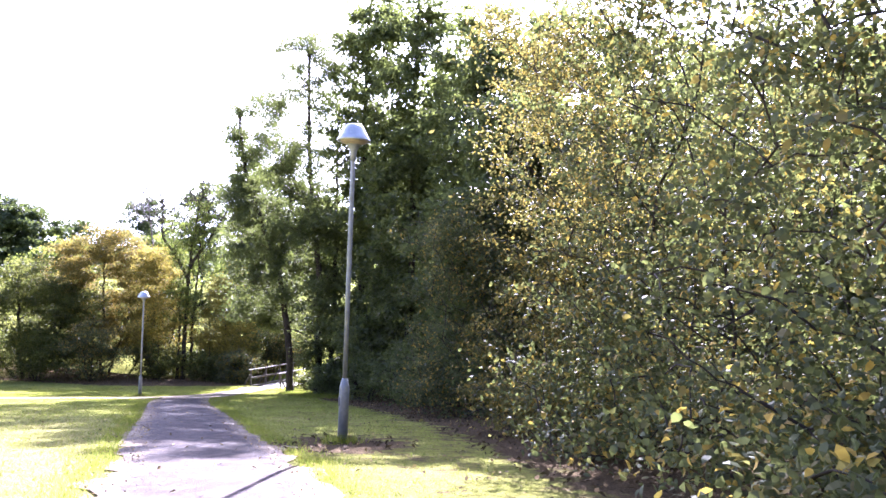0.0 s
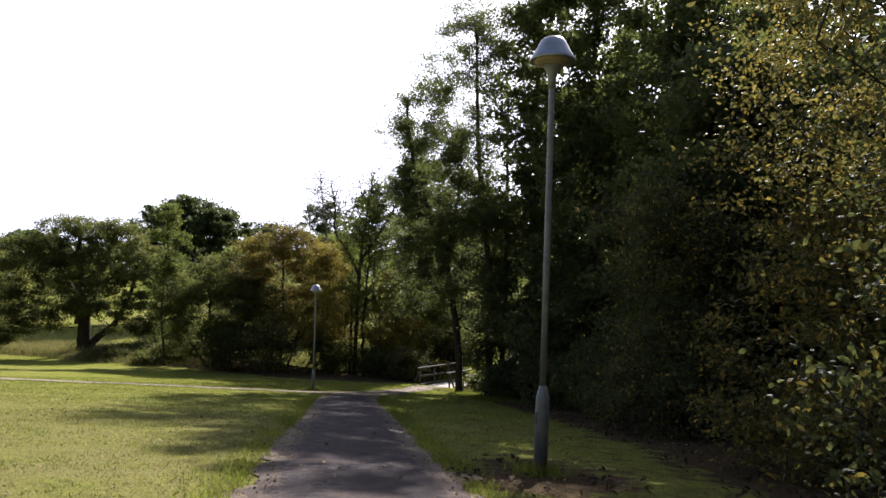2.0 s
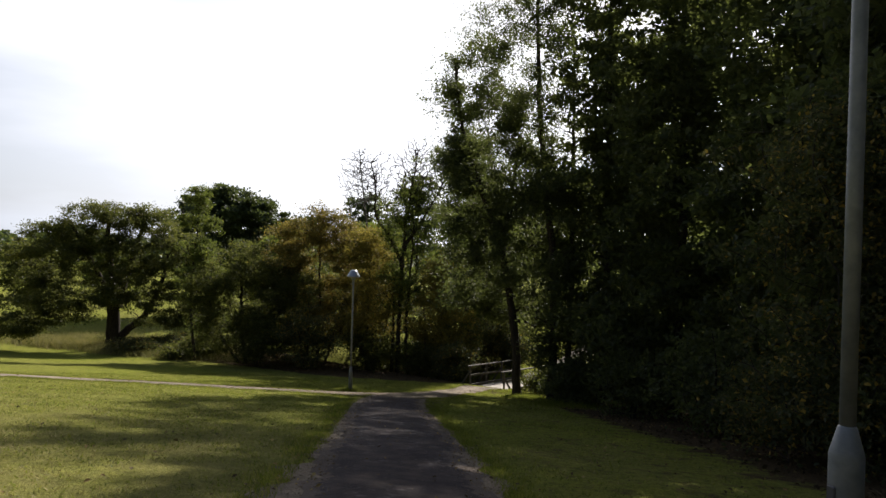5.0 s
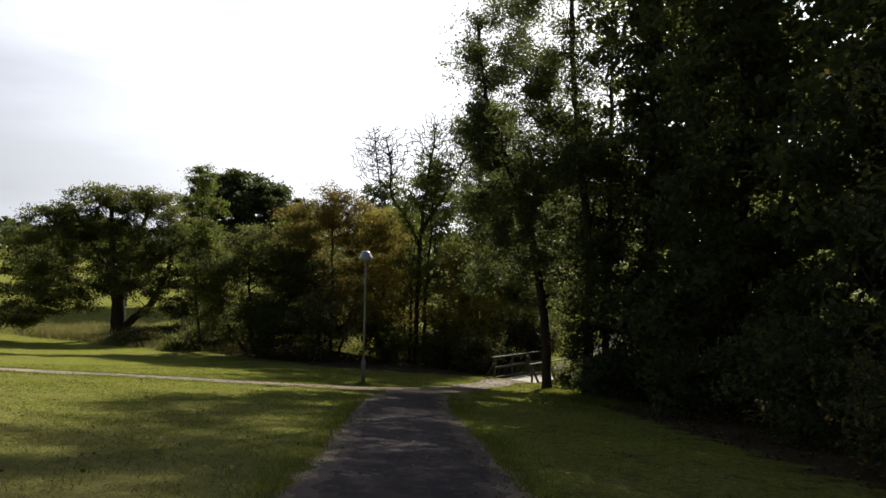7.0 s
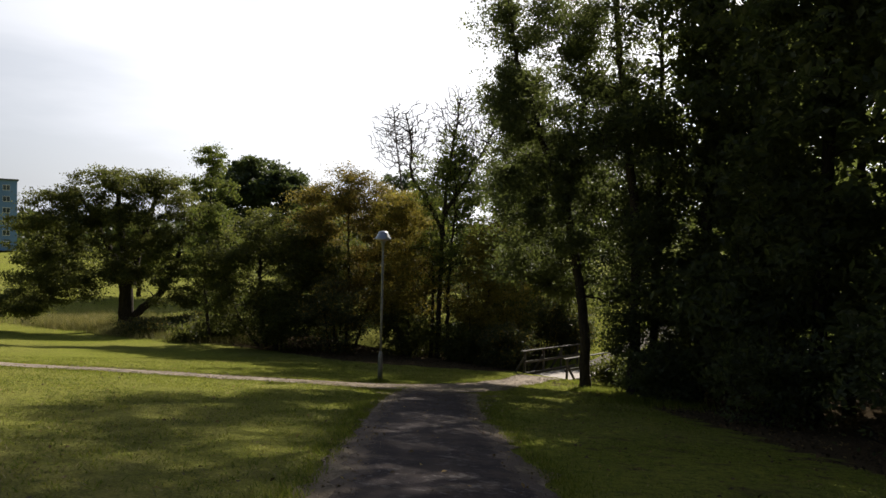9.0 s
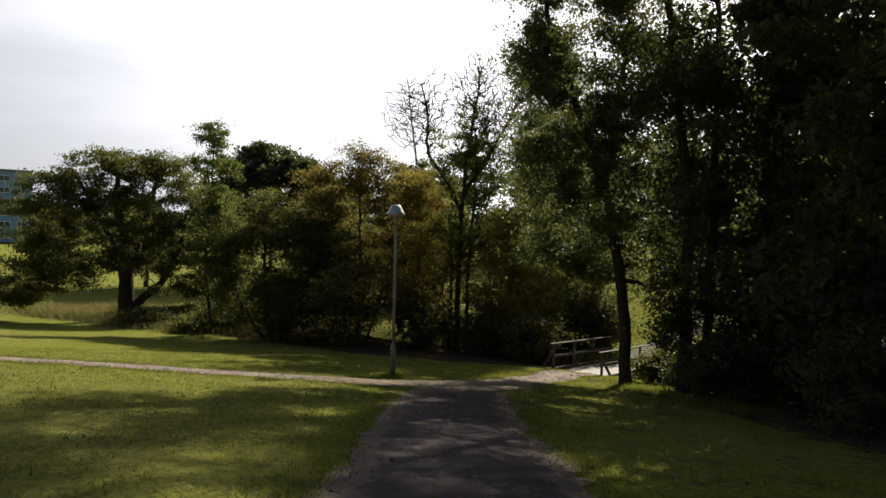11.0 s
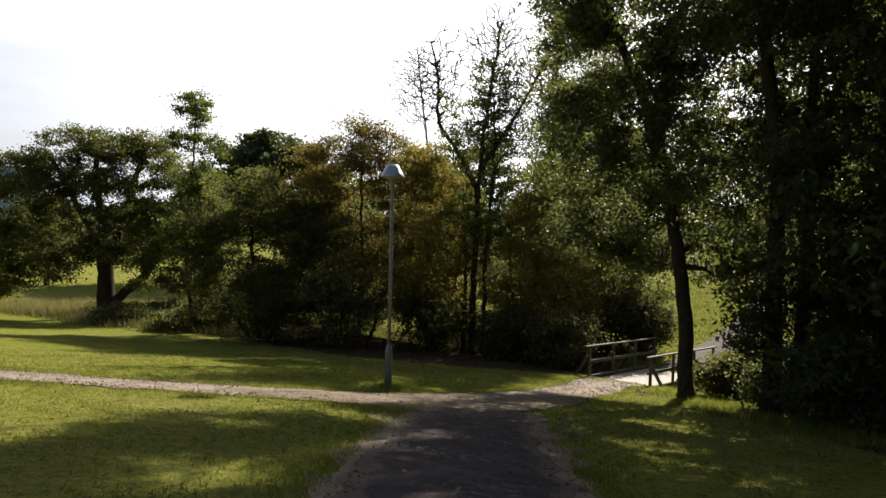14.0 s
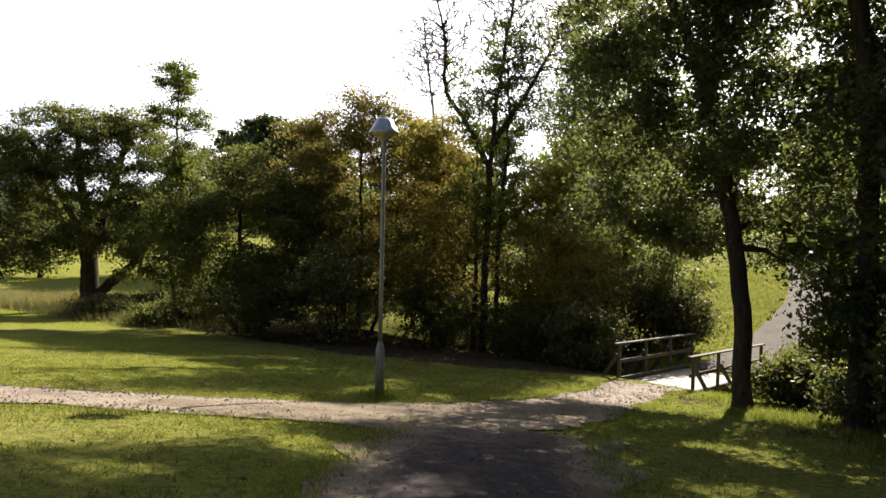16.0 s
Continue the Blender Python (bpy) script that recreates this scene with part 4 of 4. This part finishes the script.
tree("bare_birch", (-22.0, 48.5), [[(0, 0, -0.3), (0.2, 0, 5), (0.1, 0.1, 9), (-0.3, 0, 12.0), (-0.6, 0, 14.6)]], [(-0.5, 0, 12.6, 1.7, 1.3, 2.2, 1)], 520, 0, 0.1, LEAF_BROWN, BARK_GREY, 0.11, "bare leafless tree standing above the thicket", "tree", "", 62, first=0.55, thick=0.045, hollow=0.1, turn=22, fine=0.015)
tree("autumn_birch", (-23.0, 43.8), [[(0, 0, -0.2), (0.1, 0, 4), (0, 0.1, 7.0), (0.2, 0, 9.8)], [(0.5, 0.3, -0.2), (1.6, 0.4, 4), (2.4, 0.3, 8.6)], [(-0.4, 0, -0.2), (-1.4, 0, 4), (-2.1, 0, 8)]],
     [(0.1, 0, 8.3, 2.2, 1.8, 2.1, 2.8), (-1.7, 0, 6.8, 2.0, 1.9, 2.4, 2.4), (2.0, 0, 6.6, 2.2, 1.9, 2.4, 2.4), (0, -0.4, 3.4, 3.4, 1.9, 2.8, 3.0)],
     760, 72000, 0.105, LEAF_BROWN, BARK, 0.11, "orange-brown autumn tree in the thicket by the stream", "tree", "", 63, 0.34, first=0.1, thick=0.025, turn=25, plain=True, wide=0.8)
tree("green_willow", (-26.4, 41.0), [[(0, 0, -0.2), (-0.3, 0, 2.5), (-0.5, 0, 6.8)], [(0.3, 0, -0.2), (1.6, -0.3, 2.4), (2.6, -0.4, 5.2)], [(-0.3, 0, -0.2), (-1.7, 0, 2.2), (-2.4, 0, 4.6)]],
     [(0, 0, 5.8, 2.4, 2.2, 1.8, 2.4), (2.4, -0.6, 4.6, 2.2, 2.0, 2.2, 2.4), (-2.2, 0, 4.2, 1.9, 1.9, 2.0, 1.8), (0.4, -0.9, 2.4, 3.6, 1.8, 2.0, 2.8)],
     680, 70000, 0.105, LEAF_OAK, BARK, 0.13, "dark green bushy willow by the stream", "tree", "", 64, 0.33, first=0.1, thick=0.025, turn=32, plain=True, wide=0.8)
tree("yellow_alder", (-19.2, 43.2), [[(0, 0, -0.2), (0, 0, 4), (0.2, 0, 8.6)], [(0.6, 0.2, -0.2), (1.4, 0.2, 4), (1.9, 0.2, 7)]], [(0.1, 0, 7.2, 1.7, 1.6, 1.8, 1.6), (0.4, -0.4, 3.8, 2.5, 1.8, 2.8, 2.8)],
     420, 38000, 0.10, LEAF_YELLOW, BARK, 0.10, "yellow-green young alder in the thicket", "tree", "", 65, 0.33, first=0.1, thick=0.022, plain=True, wide=0.8)
tree("yellow_alder", (-14.6, 43.9), [[(0, 0, -0.2), (0, 0, 4), (0.3, 0, 8.0)], [(-0.6, 0.2, -0.2), (-1.2, 0.2, 4), (-1.3, 0.2, 6)]], [(0.2, 0, 6.4, 1.6, 1.7, 1.9, 1.4), (0.2, -0.4, 3.4, 2.4, 1.8, 2.6, 2.4)],
     400, 34000, 0.10, LEAF_YELLOW, BARK, 0.10, "yellow-green young alder in the thicket", "tree", "", 66, 0.33, first=0.1, thick=0.022, plain=True, wide=0.8)
tree("young_alder", (-29.9, 40.6), [[(0, 0, -0.2), (-0.35, 0, 4), (-0.1, 0, 8), (0.0, 0, 10.5)]], [(0.05, 0, 10.3, 1.0, 0.9, 1.0, 0.9), (-0.5, 0, 9.1, 0.9, 0.8, 0.6, 0.45), (0.6, 0, 8.6, 0.9, 0.8, 0.7, 0.45), (0.2, 0, 6.9, 1.4, 1.3, 1.1, 1.4), (0.5, 0, 5.0, 2.2, 1.7, 1.7, 2.2), (0.6, 0, 2.6, 1.8, 1.4, 1.4, 1.2)],
     380, 30000, 0.105, LEAF_GREEN, BARK, 0.10, "slim young alder with a tufted top", "tree", "", 67, 0.22, first=0.25, thick=0.03, turn=35, fine=0.012, plain=True, wide=0.8)
for k, (sx, sy, sh, sr, sd) in enumerate([(-21.8, 40.4, 4.0, 2.2, 71), (-18.3, 41.8, 2.6, 1.8, 72), (-15.0, 42.0, 2.3, 1.6, 73), (-12.9, 41.4, 2.6, 1.4, 74), (-24.8, 39.8, 3.6, 2.0, 75), (-30.8, 42.0, 1.6, 1.6, 76), (-11.8, 45.4, 3.0, 1.7, 78), (-7.1, 38.0, 1.25, 1.0, 79), (-20, 47.0, 8.0, 3.6, 80), (-16.4, 47.5, 5.4, 2.8, 81), (-25.5, 46.5, 7.0, 3.4, 82), (-29.0, 45.5, 4.6, 2.6, 83), (-15.0, 52.0, 6.0, 2.6, 84), (-22.8, 48.5, 7.6, 3.4, 95), (-6.3, 40.4, 2.2, 1.1, 98), (-10.3, 44.9, 2.2, 1.0, 99), (-13.6, 44.4, 3.4, 1.7, 97), (-4.6, 42.0, 2.6, 1.6, 85), (-33.6, 44.0, 1.3, 1.8, 86), (-36.0, 43.6, 1.0, 1.4, 87), (-31.2, 40.9, 0.9, 1.3, 90), (-35.4, 41.8, 1.1, 1.9, 93), (-40.8, 44.6, 0.7, 1.2, 94), (-10.9, 46.2, 4.0, 1.6, 88), (-3.4, 38.6, 3.6, 1.8, 89)]):
    tree("thicket_bush", (sx, sy), [[(0, 0, -0.1), (0.1, 0, sh * 0.5), (0, 0.1, sh)], [(0.1, 0.1, -0.1), (0.5, 0.3, sh * 0.7)], [(-0.1, 0, -0.1), (-0.6, -0.2, sh * 0.7)]], [(0, 0, sh * 0.48, sr, sr * 0.8, sh * 0.5, 1)], 300 if sh > 5.5 else 220, 17000 if sh > 5.5 else 9800, 0.15 if sh > 5.5 else 0.11,
         LEAF_OAK if k % 3 else LEAF_HEDGE, BARK, 0.05, "shady bush in the thicket along the stream", "bush", "bushes along the stream", sd, 0.28, first=0.05, thick=0.016, plain=True, wide=0.8)

# the spreading tree on the meadow's edge
tree("spreading_tree", (-39.2, 43.4), [[(0, 0, -0.2), (0, 0, 2.2), (-0.2, 0, 5.0), (-0.6, 0, 7.6), (-0.5, 0, 9.6)], [(0.5, 0, -0.2), (0.55, 0, 1.0), (1.9, 0, 2.3), (2.9, 0, 4.4), (3.4, 0, 6.8)], [(-0.35, 0.2, -0.2), (-0.4, 0.2, 3.4), (-1.8, 0.4, 6.6), (-3.2, 0.4, 9.2)], [(0.1, 0.1, 3.2), (1.0, 0.2, 6.4), (1.8, 0.2, 9.4)]],
     [(-5.5, 0, 6.9, 1.8, 1.7, 0.8, 1.0), (-3.6, 0, 8.3, 2.3, 2.2, 1.0, 2.0), (-1.0, 0, 9.5, 2.8, 2.4, 1.1, 2.6), (1.8, 0, 9.3, 2.6, 2.4, 1.1, 2.4), (3.9, 0, 7.6, 2.0, 2.0, 1.1, 1.7), (5.3, 0, 5.9, 1.8, 1.8, 1.2, 1.5),
      (-3.0, -1.0, 6.9, 2.9, 2.0, 1.0, 2.0), (0.2, -1.0, 7.5, 3.0, 2.0, 1.1, 2.2), (3.0, -0.8, 6.5, 2.5, 2.0, 1.2, 1.8), (-4.2, -1.0, 5.2, 2.7, 1.8, 1.0, 1.8), (0.0, -1.2, 5.6, 3.0, 1.8, 1.0, 2.0), (3.4, -1.0, 4.8, 2.5, 1.8, 1.1, 1.7),
      (-3.6, -1.4, 3.7, 3.4, 2.0, 1.1, 2.3), (-6.6, -1.0, 2.2, 2.5, 1.8, 1.2, 1.8), (5.2, -0.8, 2.9, 2.1, 1.8, 1.6, 1.6), (5.8, -0.6, 1.1, 1.6, 1.3, 1.0, 0.9), (-0.6, -1.4, 4.0, 3.0, 1.6, 0.8, 1.7), (2.6, -1.3, 3.3, 2.4, 1.4, 1.0, 1.6), (-5.8, -1.2, 1.5, 1.8, 1.3, 0.7, 1.0), (-3.4, -1.4, 2.5, 2.2, 1.4, 0.7, 1.4), (3.4, -1.3, 2.1, 1.9, 1.3, 0.8, 1.2)],
     1300, 132000, 0.13, LEAF_OAK, BARK, 0.42, "broad spreading tree with several dark trunks at the meadow edge", "tree", "", 91, 0.34, first=0.2, thick=0.03, turn=40, gap=-0.21, plain=True, wide=0.8)

# trees farther off
far_spots = [(-48.6, 69.4, 16.0, 8.3, LEAF_FAR, 101, "dark rounded tree beyond the meadow"), (-63.0, 56.0, 8.6, 4.6, LEAF_OAK, 102, "dark green tree at the far meadow edge"), (-70.0, 50.0, 9.0, 4.6, LEAF_OAK, 103, "dark green tree at the far meadow edge"), (-57.5, 61.5, 8.0, 4.0, LEAF_GREEN, 104, "dark green tree at the far meadow edge"),
             (-40.0, 64.0, 9.0, 3.6, LEAF_GREEN, 105, "green tree behind the thicket"), (-34.0, 58.0, 9.6, 3.4, LEAF_GREEN, 106, "green tree behind the thicket"), (-27.0, 62.0, 10.5, 3.6, LEAF_GREEN, 116, "green tree behind the thicket"), (-18.0, 60.0, 10.0, 3.6, LEAF_GREEN, 117, "green tree behind the thicket"),
             (-44.0, 118.0, 22.5, 7.0, LEAF_FAR, 107, "distant dark tree of the wood"), (-33.0, 122.0, 24.5, 7.5, LEAF_FAR, 108, "distant dark tree of the wood"), (-22.0, 118.0, 22.0, 7.0, LEAF_FAR, 109, "distant dark tree of the wood"), (-55.0, 120.0, 19.0, 7.0, LEAF_FAR, 110, "distant dark tree of the wood"), (-12.0, 112.0, 19.0, 7.0, LEAF_FAR, 111, "distant dark tree of the wood"), (0.0, 108.0, 16.0, 6.5, LEAF_FAR, 112, "distant dark tree of the wood"), (6.0, 66.0, 13.0, 5.0, LEAF_GREEN, 113, "green tree on the slope past the bridge"), (0.8, 60.0, 12.0, 4.0, LEAF_GREEN, 114, "green tree on the slope past the bridge"), (3.0, 51.0, 9.0, 3.6, LEAF_GREEN, 118, "green tree on the slope past the bridge"), (-15.5, 80.0, 14.5, 5.0, LEAF_GREEN, 119, "green tree on the slope past the bridge"), (-0.4, 54.0, 10.0, 3.2, LEAF_GREEN, 123, "green tree on the slope past the bridge"), (-17.0, 66.0, 12.5, 4.2, LEAF_GREEN, 124, "green tree on the slope past the bridge"), (-2.5, 84.0, 15.0, 6.0, LEAF_GREEN, 120, "green tree on the slope past the bridge"), (-68.0, 118.0, 15.0, 7.0, LEAF_FAR, 115, "distant dark tree of the wood")]
for tx, ty, th, tr, lf, sd, lb in far_spots:
    dome = [(0, 0, th * 0.74, tr * 0.72, tr * 0.7, th * 0.2, 4), (-tr * 0.55, 0, th * 0.62, tr * 0.42, tr * 0.5, th * 0.2, 1.6), (tr * 0.55, 0, th * 0.62, tr * 0.42, tr * 0.5, th * 0.2, 1.6), (0, 0, th * 0.42, tr * 0.9, tr * 0.8, th * 0.22, 2.4)]
    tree("distant_tree", (tx, ty), [[(0, 0, -0.3), (0.1, 0, th * 0.5), (0, 0, th * 0.92)]], dome if sd == 101 else [(0, 0, th * 0.32, tr * 0.9, tr * 0.9, th * 0.22, 2), (-tr * 0.3, 0, th * 0.58, tr * 0.75, tr * 0.8, th * 0.22, 2), (tr * 0.35, 0, th * 0.6, tr * 0.7, tr * 0.8, th * 0.2, 2), (0, 0, th * 0.82, tr * 0.6, tr * 0.6, th * 0.16, 1.3)],
         420 if sd == 101 else 200, 44000 if sd == 101 else 11500, 0.36 if sd == 101 else 0.28 if ty < 90 else 0.5, lf, BARK, 0.25, lb, "tree", "trees in the distance", sd, 0.45 if ty < 90 else 0.65, first=0.12, plain=True, wide=0.8, gap=-0.45 if sd == 101 else -0.25)

# the wooded skyline
r = np.random.default_rng(121)
az = r.uniform(radians(-20), radians(95), 26000)
rad = r.uniform(210, 300, 26000)
fx, fy = -rad * np.sin(az), rad * np.cos(az)
crest = np.array([9 + 4.5 * noise.noise((a * 14, 0, 2)) + 3.0 * noise.noise((a * 55, 3, 1)) for a in az])
fz = height_at(fx, fy) + crest * r.uniform(0.0, 1.0, 26000) ** 0.6
tagged(new("distant_wood", leaf_mesh("distant_wood", np.stack([fx, fy, fz], 1), 2.4, LEAF_FAR, wide=0.8, seed=122)), "far belt of woodland on the skyline", "wood", kind="stuff")

# ---- grass, leaves on the ground ----


def scatter(n, x0, x1, y0, y1, keep, seed):
    r = np.random.default_rng(seed)
    p = np.stack([r.uniform(x0, x1, n), r.uniform(y0, y1, n)], 1)
    p = p[keep(p[:, 0], p[:, 1], r.uniform(0, 1, n))]
    return np.concatenate([p, height_at(p[:, 0], p[:, 1])[:, None]], 1)


def off_paths(x, y, gap_main, gap_cross):
    out = np.ones(len(x), bool)
    for line, gap in ((main_fine, gap_main), (cross_fine, gap_cross)):
        c = line[::2]
        for i in range(0, len(x), 20000):
            d = np.min((x[i:i + 20000, None] - c[None, :, 0]) ** 2 + (y[i:i + 20000, None] - c[None, :, 1]) ** 2, axis=1)
            out[i:i + 20000] &= d > gap * gap
    return out


def patchy(x, y, scale, seed):
    return np.array([noise.noise((a * scale, b * scale, seed)) for a, b in zip(x, y)])


def lawn_keep(x, y, u):
    bare = litter_at(x, y)
    ok = (bare < 0.45) & (u < 1.1 - 2.2 * bare) & off_paths(x, y, 1.08, 0.82)
    ok &= u < np.clip(1.25 - np.abs(x + 0.42 * y - 0.5) / 16, 0.12, 1)
    idx = np.flatnonzero(ok)
    ok[idx] &= patchy(x[idx], y[idx], 1.9, 3) + 0.8 * patchy(x[idx], y[idx], 6.5, 9) > u[idx] * 0.9 - 0.55
    return ok


lawn = scatter(500000, -24, 3.2, 3.0, 38.5, lawn_keep, 201)
parched = np.random.default_rng(205).uniform(0, 1, len(lawn)) < dry_at(lawn[:, 0], lawn[:, 1]) * 0.8
tagged(new("lawn_grass", blade_mesh("lawn_grass", lawn[~parched], 0.036, 0.015, BLADE, 0.8, 201)), "short mown green lawn grass", "grass", kind="stuff")
tagged(new("parched_grass", blade_mesh("parched_grass", lawn[parched], 0.032, 0.013, BLADE_DRY, 0.9, 206)), "short parched yellowish lawn grass", "grass", kind="stuff")
slope = scatter(30000, -13, 4, 42.5, 62, lambda x, y, u: np.min((x[:, None] - far_fine[None, :, 0]) ** 2 + (y[:, None] - far_fine[None, :, 1]) ** 2, axis=1) > 0.95, 207)
tagged(new("slope_grass", blade_mesh("slope_grass", slope, 0.16, 0.03, BLADE, 0.6, 207)), "long green grass on the slope past the bridge", "grass", kind="stuff")


def fringe(line, gap, wide, n, seed, tall, width, mat, name, label):
    """Longer grass along a path's edges."""
    r = np.random.default_rng(seed)
    seg = line[(line[:, 1] > 2) & (line[:, 1] < 38) & (line[:, 0] > -26)]
    t = np.gradient(seg, axis=0)
    t /= np.linalg.norm(t, axis=1)[:, None]
    k = r.integers(0, len(seg), n)
    o = (gap + np.abs(r.normal(0, wide, n))) * r.choice((-1, 1), n)
    p = seg[k] + t[k] * r.uniform(-0.3, 0.3, (n, 1)) + np.stack([t[k, 1], -t[k, 0]], 1) * o[:, None] + r.normal(0, 0.08, (n, 2))
    p = p[off_paths(p[:, 0], p[:, 1], 1.03, 0.70) & (patchy(p[:, 0], p[:, 1], 1.3, 6) > r.uniform(-0.7, 0.5, len(p)))]
    p = np.concatenate([p, height_at(p[:, 0], p[:, 1])[:, None]], 1)
    return tagged(new(name, blade_mesh(name, p, tall, width, mat, 0.5, seed)), label, "grass", kind="stuff")


fringe(main_fine, 1.08, 0.18, 34000, 202, 0.065, 0.010, BLADE, "path_edge_grass", "ragged grass along the asphalt edge")
fringe(cross_fine, 0.82, 0.26, 32000, 203, 0.052, 0.010, BLADE, "gravel_edge_grass", "ragged grass along the gravel edge")


def tuft(name, cx, cy, rx, ry, n, tall, width, mat, seed, label):
    r = np.random.default_rng(seed)
    p = np.stack([cx + r.normal(0, rx, n), cy + r.normal(0, ry, n)], 1)
    p = np.concatenate([p, height_at(p[:, 0], p[:, 1])[:, None]], 1)
    return tagged(new(name, blade_mesh(name, p, tall, width, mat, 0.35, seed)), label, "grass", kind="stuff")


tuft("lamp_foot_grass", -1.5, 10.3, 0.16, 0.16, 500, 0.14, 0.011, BLADE, 211, "long grass round the lamp foot")
tuft("lamp_foot_grass", -14.28, 30.95, 0.18, 0.18, 500, 0.16, 0.012, BLADE, 212, "long grass round the lamp foot")
tuft("bank_grass", -7.2, 34.8, 0.7, 0.8, 4000, 0.12, 0.014, BLADE, 213, "long grass at the foot of the trees")
tuft("bank_grass", -8.8, 37.2, 0.3, 0.7, 1000, 0.10, 0.014, BLADE, 214, "long grass beside the bridge post")
tuft("bank_grass", -5.6, 32.0, 0.7, 0.9, 3000, 0.2, 0.014, BLADE, 217, "long grass at the foot of the trees")
tuft("meadow_grass", -39.5, 46.0, 4.2, 1.5, 16000, 0.5, 0.03, BLADE_DRY, 215, "tall dry yellow grass under the spreading tree")
tuft("meadow_grass", -33.0, 42.0, 2.6, 0.9, 8000, 0.38, 0.025, BLADE_DRY, 216, "tall dry grass on the stream bank")
tuft("meadow_grass", -42.4, 42.9, 2.0, 0.7, 9000, 0.62, 0.03, BLADE_DRY, 219, "tall dry yellow grass under the spreading tree")
tuft("meadow_grass", -36.4, 41.6, 1.5, 0.6, 5000, 0.45, 0.028, BLADE_DRY, 220, "tall dry grass on the stream bank")
tuft("meadow_grass", -45.5, 44.5, 2.6, 1.3, 7000, 0.42, 0.03, BLADE_DRY, 218, "tall dry yellow grass under the spreading tree")

# leaves fallen on lawn and path
rr = np.random.default_rng(301)
drop = scatter(8500, -22, 3, 3, 38, lambda x, y, u: u < 0.25 + 0.75 * np.exp(-np.abs(x - right_edge(y)) / 3.0), 301)
drop[:, 2] += 0.05
tagged(new("fallen_leaves", leaf_mesh("fallen_leaves", drop, 0.058, LEAF_FALLEN, droop=0.0, flat=2.4, wide=0.6, seed=302)), "brown and yellow leaves fallen on the lawn and path", "leaves", kind="stuff")
trodden = scatter(9000, -17, -8, 24, 38.5, lambda x, y, u: ~off_paths(x, y, 1.3, 1.3) & (patchy(x, y, 0.9, 12) + 0.5 * patchy(x, y, 3.5, 13) > u - 0.35), 305)
trodden[:, 2] += 0.045
tagged(new("trodden_leaves", leaf_mesh("trodden_leaves", trodden, 0.036, LEAF_LITTER, droop=0.0, flat=2.6, wide=0.6, seed=306)), "trodden brown leaves where the paths meet", "leaves", kind="stuff")
kerbside = scatter(60000, -12.5, 3.5, 2.5, 29.5, lambda x, y, u: ~off_paths(x, y, 1.25, 0.1) & off_paths(x, y, 0.72, 0.1) & (patchy(x, y, 1.6, 14) + 0.5 * patchy(x, y, 5, 15) > u * 1.2 - 0.5), 307)
kerbside[:, 2] += 0.03
tagged(new("verge_leaves", leaf_mesh("verge_leaves", kerbside, 0.034, LEAF_FALLEN, droop=0.0, flat=2.2, wide=0.6, seed=308)), "small dry leaves and crumbs on the sandy path edges", "leaves", kind="stuff")
litter = scatter(90000, -30, 8, 3, 46, lambda x, y, u: (litter_at(x, y) > 0.45) & (u < 0.5), 303)
litter[:, 2] += 0.03
tagged(new("leaf_litter", leaf_mesh("leaf_litter", litter, 0.09, LEAF_LITTER, droop=0.0, flat=1.8, wide=0.6, seed=304)), "brown leaf litter under the trees", "leaves", kind="stuff")


def stones(name, line, half, n, size, mat, seed, label):
    """Loose gravel on a path."""
    r = np.random.default_rng(seed)
    seg = line[(line[:, 0] > -20) & (line[:, 1] < 38.5) & (line[:, 1] > 3)]
    t = np.gradient(seg, axis=0)
    t /= np.linalg.norm(t, axis=1)[:, None]
    k = r.integers(0, len(seg), n)
    o = half * np.sign(r.normal(0, 1, n)) * r.uniform(0, 1, n) ** 0.6
    p = seg[k] + t[k] * r.uniform(-0.3, 0.3, (n, 1)) + np.stack([t[k, 1], -t[k, 0]], 1) * o[:, None]
    p = np.concatenate([p, height_at(p[:, 0], p[:, 1])[:, None] + 0.03], 1)
    d = np.array([(1, 0, 0), (0, 1, 0), (-1, 0, 0), (0, -1, 0), (0, 0, 0.7), (0, 0, -0.7)], float)
    f = np.array([(0, 1, 4), (1, 2, 4), (2, 3, 4), (3, 0, 4), (1, 0, 5), (2, 1, 5), (3, 2, 5), (0, 3, 5)])
    v = p[:, None] + d[None] * (size * r.uniform(0.5, 1.6, (n, 1, 1))) * r.uniform(0.6, 1.3, (n, 6, 1))
    me = mesh_from(name, v.reshape(-1, 3), (f[None] + (np.arange(n) * 6)[:, None, None]).reshape(-1, 3), mat)
    return tagged(new(name, me), label, "gravel", kind="stuff")


stones("loose_gravel", cross_fine, 0.85, 2600, 0.016, GRAVEL, 311, "loose pale gravel stones on the path")
stones("loose_grit", main_fine, 1.05, 2600, 0.009, SAND, 312, "loose grit along the asphalt edges")
